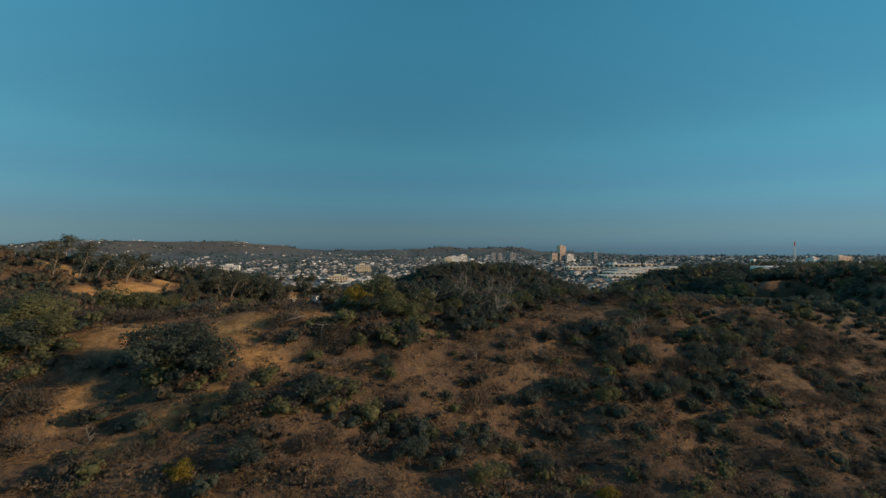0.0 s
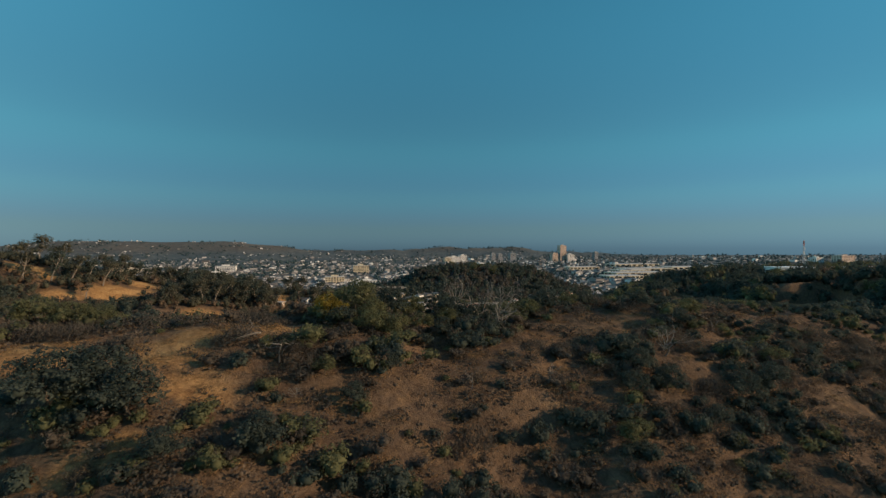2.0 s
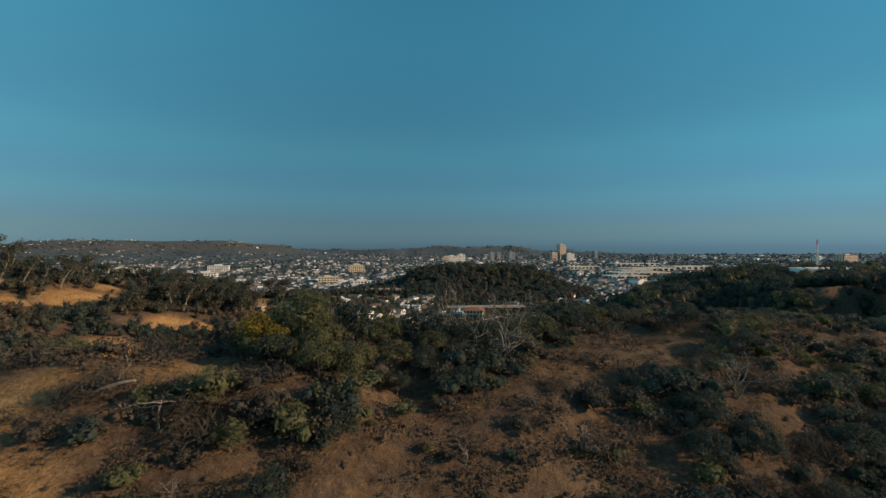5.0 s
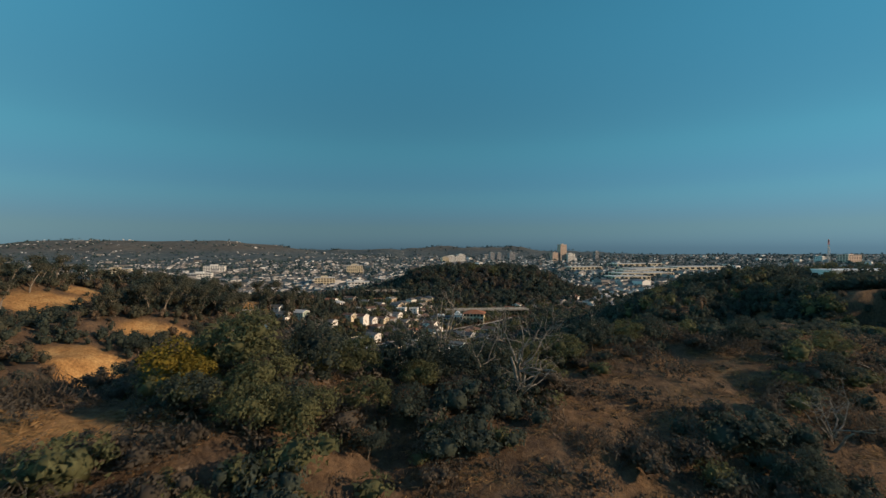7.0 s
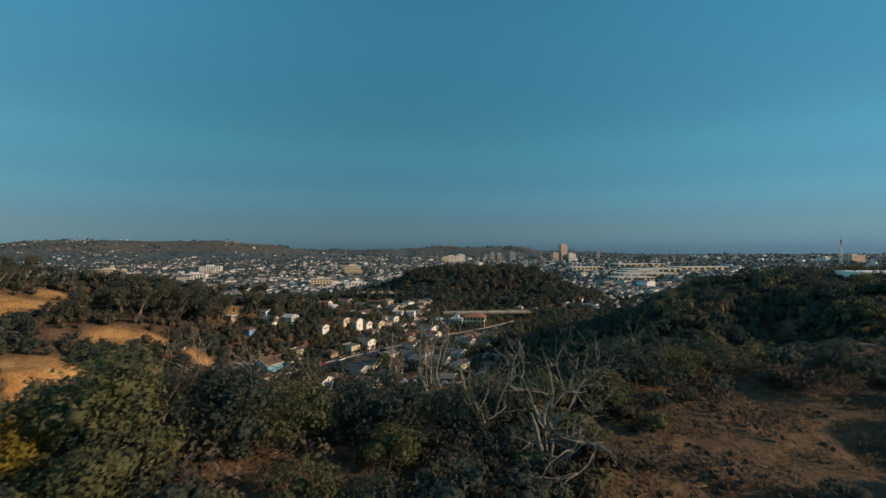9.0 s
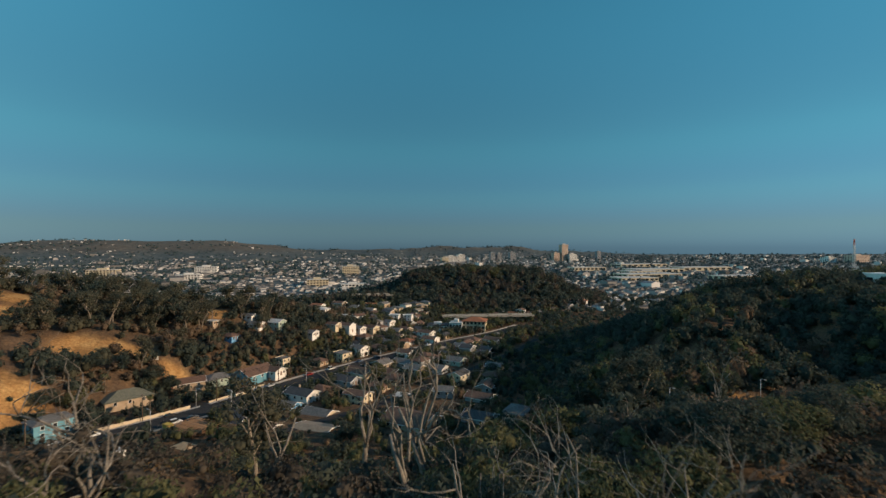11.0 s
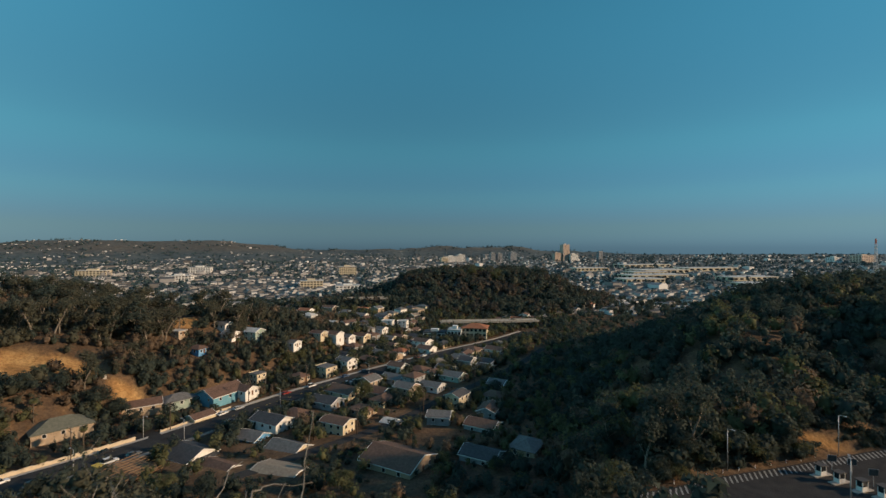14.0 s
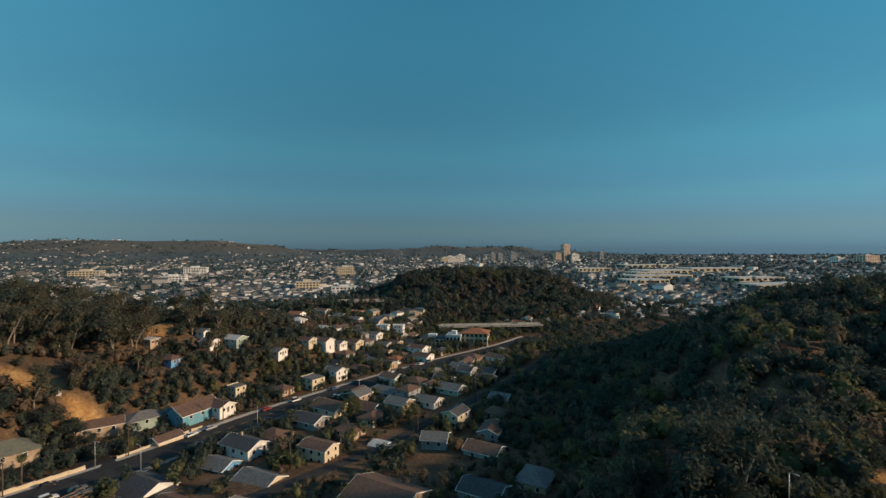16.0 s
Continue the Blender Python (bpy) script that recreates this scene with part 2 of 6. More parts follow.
# bare grassy openings: x, y and their reach
CLEAR = [(-72, 88, 3, 5), (-73, 104, 11, 7), (-47, 114, 7, 3), (-40, 100, 8, 4), (-45, 88, 3, 2), (-51, 85, 3, 2), (-59, 80, 5, 2), (-17, 104, 3, 3), (-2, 109, 5, 4), (25, 126, 6, 5), (-2, 100, 2, 2), (47, 148, 8, 8),
         (37, 120, 5, 6), (67, 134, 7, 4), (64, 120, 2, 3), (100, 161, 5, 5), (101, 134, 6, 6), (104, 125, 7, 8), (33, 104, 4, 2), (95, 112, 3, 6)]
CLEAR += [(-33, 119, 9, 6), (-50, 107, 9, 6), (25, 130, 4, 7), (28, 137, 5, 6), (38, 145, 7, 6), (52, 152, 9, 6), (-3, 136, 3, 6), (-4, 123, 8, 3)]
# the slopes beside the valley
CLEAR += [(-166, 340, 14, 12), (-149, 350, 15, 7), (-122, 346, 10, 5), (-168, 294, 17, 13), (-156, 299, 9, 8), (-160, 285, 15, 9), (-250, 325, 15, 11), (-238, 388, 14, 11), (-228, 368, 10, 12), (-236, 352, 19, 20),
          (-292, 345, 22, 10), (-141, 418, 11, 9), (-190, 405, 10, 5), (-205, 560, 14, 9), (-237, 595, 16, 8), (-135, 245, 9, 20), (134, 297, 7, 3.5), (130, 291, 10, 5), (113, 274, 8, 1.6), (134, 279, 8, 1.6), (150, 287, 10, 2), (196, 341, 2.5, 9)]
# dense green thickets of the near hill
THICK = [(-56, 91, 9, 6), (-32, 92, 6, 4), (-44, 84, 5, 2), (-63, 85, 5, 2), (-88, 100, 9, 9), (-22, 112, 7, 4), (-9, 113, 6, 3), (-22, 94, 5, 5), (-9, 91, 7, 4), (6, 96, 5, 5), (30, 112, 5, 2), (36, 129, 4, 5),
         (46, 128, 7, 8), (45, 110, 9, 7), (79, 124, 9, 8), (67, 114, 6, 4)]
THICK += [(117, 136, 5, 7), (-30, 130, 3, 5), (-22, 140, 12, 12), (-15, 127, 10, 4), (60, 141, 3, 6), (30, 158, 6, 10), (72, 122, 10, 6), (-47, 93, 3, 4), (75, 150, 10, 14), (100, 150, 14, 9), (5, 150, 16, 9), (12, 140, 6, 4), (-70, 128, 16, 5), (8, 130, 9, 5), (20, 140, 6, 4)]


def open_ground(x, y):
    out = np.zeros(np.shape(x))
    for cx, cy, rx, ry in CLEAR:
        out = np.maximum(out, bell(x, y, cx, cy, rx, ry))
    return out


def thicket(x, y):
    out = np.zeros(np.shape(x))
    for cx, cy, rx, ry in THICK:
        out = np.maximum(out, bell(x, y, cx, cy, rx * 1.15, ry * 1.15))
    return out


def ground_material():
    m = bpy.data.materials.new("dry_earth")
    m.use_nodes = True
    n, k = m.node_tree.nodes, m.node_tree.links
    b = n["Principled BSDF"]
    b.inputs["Roughness"].default_value, b.inputs["Specular IOR Level"].default_value = 0.95, 0.1
    co = n.new("ShaderNodeTexCoord")

    def noise_at(scale, detail=8.0):
        t = n.new("ShaderNodeTexNoise")
        t.inputs["Scale"].default_value, t.inputs["Detail"].default_value, t.inputs["Roughness"].default_value = scale, detail, 0.7
        k.new(co.outputs["Object"], t.inputs["Vector"])
        return t.outputs["Fac"]

    def ramp(fac, stops):
        r = n.new("ShaderNodeValToRGB")
        e = r.color_ramp.elements
        e[0].position, e[0].color = stops[0][0], (*stops[0][1], 1)
        e[1].position, e[1].color = stops[-1][0], (*stops[-1][1], 1)
        for p, c in stops[1:-1]:
            e.new(p).color = (*c, 1)
        k.new(fac, r.inputs["Fac"])
        return r.outputs["Color"]
    litter = ramp(noise_at(0.06), [(0.3, (0.075, 0.055, 0.041)), (0.5, (0.125, 0.088, 0.061)), (0.72, (0.2, 0.138, 0.09))])
    grassy = ramp(noise_at(0.11), [(0.3, (0.28, 0.15, 0.06)), (0.5, (0.45, 0.255, 0.1)), (0.7, (0.62, 0.4, 0.17))])
    where = n.new("ShaderNodeAttribute")
    where.attribute_name = "straw"
    blend = n.new("ShaderNodeMath")
    blend.operation, blend.use_clamp = "MULTIPLY_ADD", True
    k.new(noise_at(0.35), blend.inputs[0])
    blend.inputs[1].default_value = 0.9
    less = n.new("ShaderNodeMath")
    less.operation = "SUBTRACT"
    k.new(where.outputs["Fac"], less.inputs[0])
    less.inputs[1].default_value = 0.42
    k.new(less.outputs["Value"], blend.inputs[2])
    cover = n.new("ShaderNodeMix")
    cover.data_type = "RGBA"
    k.new(blend.outputs["Value"], cover.inputs[0])
    k.new(litter, cover.inputs[6])
    k.new(grassy, cover.inputs[7])
    large = cover.outputs[2]
    small = ramp(noise_at(0.9), [(0.3, (0.45, 0.42, 0.4)), (0.55, (0.9, 0.88, 0.85)), (0.75, (1.25, 1.2, 1.1))])
    mix = n.new("ShaderNodeMix")
    mix.data_type, mix.blend_type = "RGBA", "MULTIPLY"
    mix.inputs[0].default_value = 1.0
    k.new(large, mix.inputs[6])
    k.new(small, mix.inputs[7])
    sep = n.new("ShaderNodeSeparateXYZ")
    k.new(co.outputs["Object"], sep.inputs["Vector"])

    def step(sock, a, c):
        r = n.new("ShaderNodeMapRange")
        r.inputs["From Min"].default_value, r.inputs["From Max"].default_value = a, c
        k.new(sock, r.inputs["Value"])
        return r.outputs["Result"]
    # grey-green city ground, with the bluish haze of distance in its colour
    town_hazed = ramp(noise_at(0.03), [(0.35, (0.05, 0.066, 0.068)), (0.5, (0.08, 0.096, 0.096)), (0.65, (0.125, 0.13, 0.122))])
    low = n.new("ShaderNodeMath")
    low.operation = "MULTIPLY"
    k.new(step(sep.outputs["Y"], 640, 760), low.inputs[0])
    # high far hills still take 0.7 of this hazy tone
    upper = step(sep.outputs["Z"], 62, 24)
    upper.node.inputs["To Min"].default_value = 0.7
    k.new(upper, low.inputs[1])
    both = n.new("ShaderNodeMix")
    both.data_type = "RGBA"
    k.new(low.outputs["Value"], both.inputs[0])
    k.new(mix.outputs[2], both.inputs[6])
    k.new(town_hazed, both.inputs[7])
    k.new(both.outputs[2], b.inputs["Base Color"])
    bp = n.new("ShaderNodeBump")
    bp.inputs["Strength"].default_value, bp.inputs["Distance"].default_value = 0.9, 0.5
    k.new(noise_at(1.6), bp.inputs["Height"])
    k.new(bp.outputs["Normal"], b.inputs["Normal"])
    return m


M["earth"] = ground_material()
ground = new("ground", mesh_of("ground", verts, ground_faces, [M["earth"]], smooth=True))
straw = ground.data.attributes.new("straw", "FLOAT", "POINT")
ground_xy = np.array([v[:2] for v in verts], float)
straw_share = rise(0.2, 0.75, open_ground(ground_xy[:, 0], ground_xy[:, 1])) * np.maximum(0.05 + 0.6 * rise(0, -30, ground_xy[:, 0]), rise(190, 240, ground_xy[:, 1]))
straw_share = np.maximum(straw_share, rise(1500, 2200, ground_xy[:, 1]) * 0.25 * rise(22, 50, height(ground_xy[:, 0], ground_xy[:, 1])))
straw.data.foreach_set("value", straw_share.astype(np.float32))
tagged(ground, "dry orange-brown earth hills falling to a valley floor", "ground", kind="structure")


# ---- plants ----
GOLD = (1 + 5 ** 0.5) / 2
ICO_V = np.array([(-1, GOLD, 0), (1, GOLD, 0), (-1, -GOLD, 0), (1, -GOLD, 0), (0, -1, GOLD), (0, 1, GOLD), (0, -1, -GOLD), (0, 1, -GOLD), (GOLD, 0, -1), (GOLD, 0, 1), (-GOLD, 0, -1), (-GOLD, 0, 1)]) / math.hypot(1, GOLD)
ICO_F = np.array([(0, 11, 5), (0, 5, 1), (0, 1, 7), (0, 7, 10), (0, 10, 11), (1, 5, 9), (5, 11, 4), (11, 10, 2), (10, 7, 6), (7, 1, 8), (3, 9, 4), (3, 4, 2), (3, 2, 6), (3, 6, 8), (3, 8, 9), (4, 9, 5), (2, 4, 11), (6, 2, 10), (8, 6, 7), (9, 8, 1)])


def crown_cloud(rng, blobs, count, leaf, flat=0.45, sub=0, fill=0.8):
    """Many small leaf sprays over a set of blobs (x, y, z, r, rz) round dim inner clumps: arrays of verts and faces."""
    blobs = np.array(blobs, float)
    more = []
    for bx, by, bz, br, bh in blobs:
        for _ in range(sub):
            d = rng.normal(size=3)
            d /= np.linalg.norm(d)
            d[2] = abs(d[2]) if d[2] < -0.3 else d[2]
            k = rng.uniform(0.28, 0.46)
            more.append((bx + d[0] * br * 0.85, by + d[1] * br * 0.85, bz + d[2] * bh * 0.85, br * k, br * k * rng.uniform(0.65, 1.0)))
    whole = np.concatenate([blobs, np.array(more)]) if more else blobs
    w = whole[:, 3] ** 2
    pick = rng.choice(len(whole), count, p=w / w.sum())
    d = rng.normal(size=(count, 3))
    d /= np.linalg.norm(d, axis=1)[:, None]
    d[:, 2] = np.where(d[:, 2] < -0.45, -d[:, 2], d[:, 2])
    rad = rng.triangular(0.7, 1.0, 1.22, count)
    b = whole[pick]
    c = b[:, :3] + d * rad[:, None] * np.stack([b[:, 3], b[:, 3], b[:, 4]], -1)
    nrm = d + rng.normal(size=(count, 3)) * flat
    nrm /= np.linalg.norm(nrm, axis=1)[:, None]
    t = np.cross(nrm, rng.normal(size=(count, 3)))
    t /= np.linalg.norm(t, axis=1)[:, None] + 1e-9
    side = np.cross(nrm, t)
    size = leaf * rng.uniform(0.5, 1.5, count)[:, None]
    v = np.stack([c - t * size * 0.9 - side * size * 0.3, c + t * size * 0.9 - side * size * 0.2 + nrm * size * 0.2, c + side * size * 0.7], 1).reshape(-1, 3)
    core = []
    for bx, by, bz, br, bh in blobs:
        core.append(ICO_V * rng.uniform(0.8, 1.2, 12)[:, None] * fill * (br, br, bh) + (bx, by, bz))
    faces = np.concatenate([np.arange(count * 3).reshape(-1, 3)] + [ICO_F + count * 3 + 12 * n for n in range(len(blobs))])
    return np.concatenate([v] + core), faces


def twig_cloud(rng, r, h, count, wide):
    """Bare twigs that fan out of the ground: thin slivers, in a mound."""
    a = rng.uniform(0, 2 * math.pi, count)
    q = np.sqrt(rng.random(count)) * r
    top = h * np.sqrt(np.maximum(0.05, 1 - (q / r) ** 2)) * rng.uniform(0.45, 1.1, count)
    tip = np.stack([q * np.cos(a), q * np.sin(a), top], -1) + rng.normal(size=(count, 3)) * 0.1
    foot = tip * np.stack([np.full(count, 0.8), np.full(count, 0.8), rng.uniform(0.3, 0.75, count)], -1) + rng.normal(size=(count, 3)) * (0.22 * r, 0.22 * r, 0.1)
    side = np.cross(tip - foot, rng.normal(size=(count, 3)))
    side /= np.linalg.norm(side, axis=1)[:, None] + 1e-9
    w = wide * rng.uniform(0.6, 1.6, count)[:, None]
    v = np.stack([foot - side * w, foot + side * w, tip], 1).reshape(-1, 3)
    return v, np.arange(count * 3).reshape(-1, 3)


def shrub_blobs(rng, r, h, n=7):
    out = [(0, 0, h * 0.5, r * 0.75, h * 0.5)]
    for _ in range(n):
        a, q = rng.uniform(0, 2 * math.pi), rng.uniform(0.35, 0.8) * r
        rr = r * rng.uniform(0.28, 0.5)
        out.append((q * math.cos(a), q * math.sin(a), h * rng.uniform(0.25, 0.8), rr, rr * rng.uniform(0.7, 1.0)))
    return out


def tube(path, radii, sides=6):
    """Verts and faces of a tapering tube along a path."""
    vs, fs = [], []
    for q, (p, r) in enumerate(zip(path, radii)):
        p = Vector(p)
        w = (Vector(path[min(q + 1, len(path) - 1)]) - Vector(path[max(q - 1, 0)])).normalized()
        side = w.orthogonal().normalized()
        other = w.cross(side)
        for s in range(sides):
            an = 2 * math.pi * s / sides
            vs.append(p + (side * math.cos(an) + other * math.sin(an)) * r)
    for q in range(len(path) - 1):
        for s in range(sides):
            t = (s + 1) % sides
            fs.append((q * sides + s, q * sides + t, (q + 1) * sides + t, (q + 1) * sides + s))
    fs.append(tuple(range(sides))[::-1])
    fs.append(tuple(range((len(path) - 1) * sides, len(path) * sides)))
    return vs, fs


def gather(pieces):
    vs, fs = [], []
    for v, f in pieces:
        n = len(vs)
        vs += [tuple(p) for p in v]
        fs += [tuple(i + n for i in q) for q in f]
    return vs, fs


def limbs(rng, start, way, length, radius, depth, out, droop=0.0, split=3, sides=6, bend=0.17):
    """Branches that fork and thin out; each is a bent tube."""
    p, w = Vector(start), Vector(way).normalized()
    path, radii = [p.copy()], [radius]
    steps = 5
    for q in range(steps):
        w = (w + Vector(rng.normal(size=3)) * bend + Vector((0, 0, 0.05 - droop))).normalized()
        p = p + w * length / steps
        path.append(p.copy())
        radii.append(radius * (1 - 0.6 * (q + 1) / steps))
    out.append(tube(path, radii, sides))
    if depth <= 0:
        return
    for q in range(split):
        at = int(rng.integers(2, steps + 1))
        turn = (w + Vector(rng.normal(size=3)) * 0.75).normalized()
        if turn.z < -0.1:
            turn.z *= -0.3
        limbs(rng, path[at], turn, length * rng.uniform(0.5, 0.75), radii[at] * 0.75, depth - 1, out, droop, split, max(3, sides - 1), bend)


def part(name, me, parent, label=""):
    ob = new(name, me)
    ob.parent = parent
    if label:
        tagged(ob, label)
    return ob


def plant(name, rng, blobs, count, leaf, leaf_mat, trunk_paths, bark, label, category, group, fill=0.4):
    """A trunk with limbs and a crown of many small leaves under one Empty."""
    root = new(name)
    tv, tf = gather(trunk_paths)
    part("trunk", mesh_of(name + "_trunk", tv, tf, [bark], smooth=True), root)
    cv, cf = crown_cloud(rng, blobs, count, leaf, sub=4, fill=fill)
    part("crown", mesh_of(name + "_crown", cv, cf, [leaf_mat], smooth=True), root)
    return tagged(root, label, category, group)


def pose_on(x, y, turn, size, sink=0.1, high=1.0):
    return Matrix.LocRotScale((x, y, ground_at(x, y) - sink), Euler((0, 0, turn)), (size, size, size * high))


def scatter(name, shapes, places, mat, label, category):
    """Many uncountable plants in one mesh: places of x, y, size, high."""
    rng = np.random.default_rng(len(places))
    x, y, s, hi = np.array(places).T
    z = height(x, y) - 0.15
    vs, fs, n = [], [], 0
    for q in range(len(x)):
        v, f = shapes[q % len(shapes)]
        an = rng.uniform(0, 6.28)
        c, d = math.cos(an), math.sin(an)
        w = np.stack([(v[:, 0] * c - v[:, 1] * d) * s[q] + x[q], (v[:, 0] * d + v[:, 1] * c) * s[q] + y[q], v[:, 2] * s[q] * hi[q] + z[q]], -1)
        vs.append(w)
        fs.append(f + n)
        n += len(v)
    ob = new(name, mesh_of(name, np.concatenate(vs), np.concatenate(fs), [mat], smooth=True))
    return tagged(ob, label, category, kind="stuff")


# ---- where plants grow ----
def in_lot(x, y):
    return (x > 34 + 0.25 * (250 - y)) & (y > np.where((x > 44) & (x < 104), 198, 226)) & (y < 258 + 0.27 * (x - 64)) & (x < 200)


def grow(rng, count, box, least, sizes, high=(0.85, 1.2), want=None, shun=0.985):
    """Places of plants in a box, thinned by open ground, streets, lot and houses."""
    x0, x1, y0, y1 = box
    x, y = rng.uniform(x0, x1, count), rng.uniform(y0, y1, count)
    keep = rng.random(count) > rise(0.22, 0.5, open_ground(x, y)) * shun
    keep &= (0.5 + 0.5 * lattice(x / 13, y / 13, 7) + 0.35 * lattice(x / 5, y / 5, 8)) > least
    keep &= (along(STREET, x, y)[0] > 10) & (along(ALLEY, x, y)[0] > 5) & ~in_lot(x, y)
    if want is not None:
        keep &= want(x, y)
    s = rng.uniform(sizes[0], sizes[1], count)
    # gardens of the near valley floor are kept low
    s = np.where((x > -78) & (x < 26) & (y > 262) & (y < 352), np.minimum(s, 0.85), s)
    for q, (hx, hy, hr) in enumerate(HOUSE_SPOTS):
        keep &= np.hypot(x - hx, y - hy) > hr - 2.5
        if q < 64:
            # front yards hold low plants only
            way = math.hypot(hx - 11, hy - 165)
            fx, fy = hx - (hx - 11) / way * (hr + 1), hy - (hy - 165) / way * (hr + 1)
            keep &= (np.hypot(x - fx, y - fy) > hr - 0.5) | (s < sizes[0] + 0.12)
    x, y, s = x[keep], y[keep], s[keep]
    return np.stack([x, y, s, rng.uniform(high[0], high[1], len(x))], -1)


# ---- houses ----
M["wall_white"] = material("wall_white", [(0.62, 0.6, 0.56), (0.78, 0.76, 0.72)], 0.75, 0.6, 0.1, 20)
M["wall_cream"] = material("wall_cream", [(0.5, 0.42, 0.29), (0.64, 0.55, 0.39)], 0.75, 0.6, 0.1, 20)
M["wall_sand"] = material("wall_sand", [(0.5, 0.37, 0.29), (0.64, 0.5, 0.4)], 0.8, 0.05, 0.1, 20)
M["wall_tan"] = material("wall_tan", [(0.33, 0.25, 0.17), (0.45, 0.35, 0.25)], 0.8, 0.6, 0.1, 20)
M["wall_blue"] = material("wall_blue", [(0.1, 0.28, 0.5), (0.15, 0.35, 0.58)], 0.75, 0.6, 0.1, 20)
M["wall_teal"] = material("wall_teal", [(0.1, 0.26, 0.34), (0.15, 0.34, 0.43)], 0.75, 0.6, 0.1, 20)
M["wall_grey"] = material("wall_grey", [(0.22, 0.23, 0.24), (0.33, 0.34, 0.35)], 0.8, 0.6, 0.1, 20)
M["wall_green"] = material("wall_green", [(0.25, 0.32, 0.27), (0.34, 0.41, 0.35)], 0.8, 0.6, 0.1, 20)
M["roof_brown"] = material("roof_brown", [(0.1, 0.06, 0.045), (0.17, 0.105, 0.075)], 0.9, 1.2, 0.5, 6)
M["roof_grey"] = material("roof_grey", [(0.1, 0.098, 0.095), (0.18, 0.175, 0.165)], 0.9, 1.2, 0.5, 6)
M["roof_dark"] = material("roof_dark", [(0.045, 0.047, 0.05), (0.085, 0.085, 0.088)], 0.9, 1.2, 0.5, 6)
M["roof_pale"] = material("roof_pale", [(0.38, 0.37, 0.35), (0.55, 0.54, 0.5)], 0.85, 0.8, 0.3, 6)
M["roof_tan"] = material("roof_tan", [(0.2, 0.16, 0.12), (0.3, 0.25, 0.19)], 0.9, 1.2, 0.4, 6)
M["roof_olive"] = material("roof_olive", [(0.1, 0.105, 0.08), (0.17, 0.17, 0.13)], 0.9, 1.2, 0.5, 6)
M["roof_rust"] = material("roof_rust", [(0.26, 0.1, 0.05), (0.36, 0.15, 0.08)], 0.9, 1.2, 0.5, 6)
M["trim_white"] = material("trim_white", [(0.7, 0.69, 0.66), (0.8, 0.79, 0.77)], 0.6, 2.0)
M["glass_dark"] = material("glass_dark", [(0.015, 0.018, 0.02), (0.03, 0.034, 0.038)], 0.08, 2.0, spec=0.6)
M["door_wood"] = material("door_wood", [(0.12, 0.06, 0.035), (0.2, 0.11, 0.06)], 0.6, 4.0)
M["timber"] = material("timber", [(0.2, 0.115, 0.06), (0.34, 0.21, 0.115)], 0.8, 1.5, 0.3, 9)
M["tarp"] = material("tarp", [(0.36, 0.25, 0.14), (0.5, 0.36, 0.22)], 0.85, 0.6, 0.3, 5)


def box(x0, x1, y0, y1, z0, z1):
    v = [(x, y, z) for z in (z0, z1) for x, y in ((x0, y0), (x1, y0), (x1, y1), (x0, y1))]
    return v, [(3, 2, 1, 0), (4, 5, 6, 7), (0, 1, 5, 4), (1, 2, 6, 5), (2, 3, 7, 6), (3, 0, 4, 7)]


def slab(a, b, c, d, t):
    """A thick sheet with the corners a b c d, t deep along -z."""
    top = [Vector(p) for p in (a, b, c, d)]
    low = [p - Vector((0, 0, t)) for p in top]
    return [tuple(p) for p in low + top], [(3, 2, 1, 0), (4, 5, 6, 7), (0, 1, 5, 4), (1, 2, 6, 5), (2, 3, 7, 6), (3, 0, 4, 7)]


BOXES = {}


def box_mesh(name, x0, x1, y0, y1, z0, z1, mat):
    key = (name, round(x0, 2), round(x1, 2), round(y0, 2), round(y1, 2), round(z0, 2), round(z1, 2), mat.name)
    if key not in BOXES:
        v, f = box(x0, x1, y0, y1, z0, z1)
        BOXES[key] = mesh_of(name, np.array(v), f, [mat])
    return BOXES[key]


def window(parent, x, y, z, face, w, h):
    """A window on a wall: a frame proud of it, a pane in the frame."""
    root = part("window", box_mesh("window_frame", -w / 2 - 0.1, w / 2 + 0.1, -0.03, 0.06, -h / 2 - 0.1, h / 2 + 0.1, M["trim_white"]), parent)
    root.matrix_basis = pose(x, y, z, 0, 0, face)
    pane = part("pane", box_mesh("pane", -w / 2, w / 2, 0.0, 0.075, -h / 2, h / 2, M["glass_dark"]), root)
    return root, pane


HOUSE_SPOTS = []


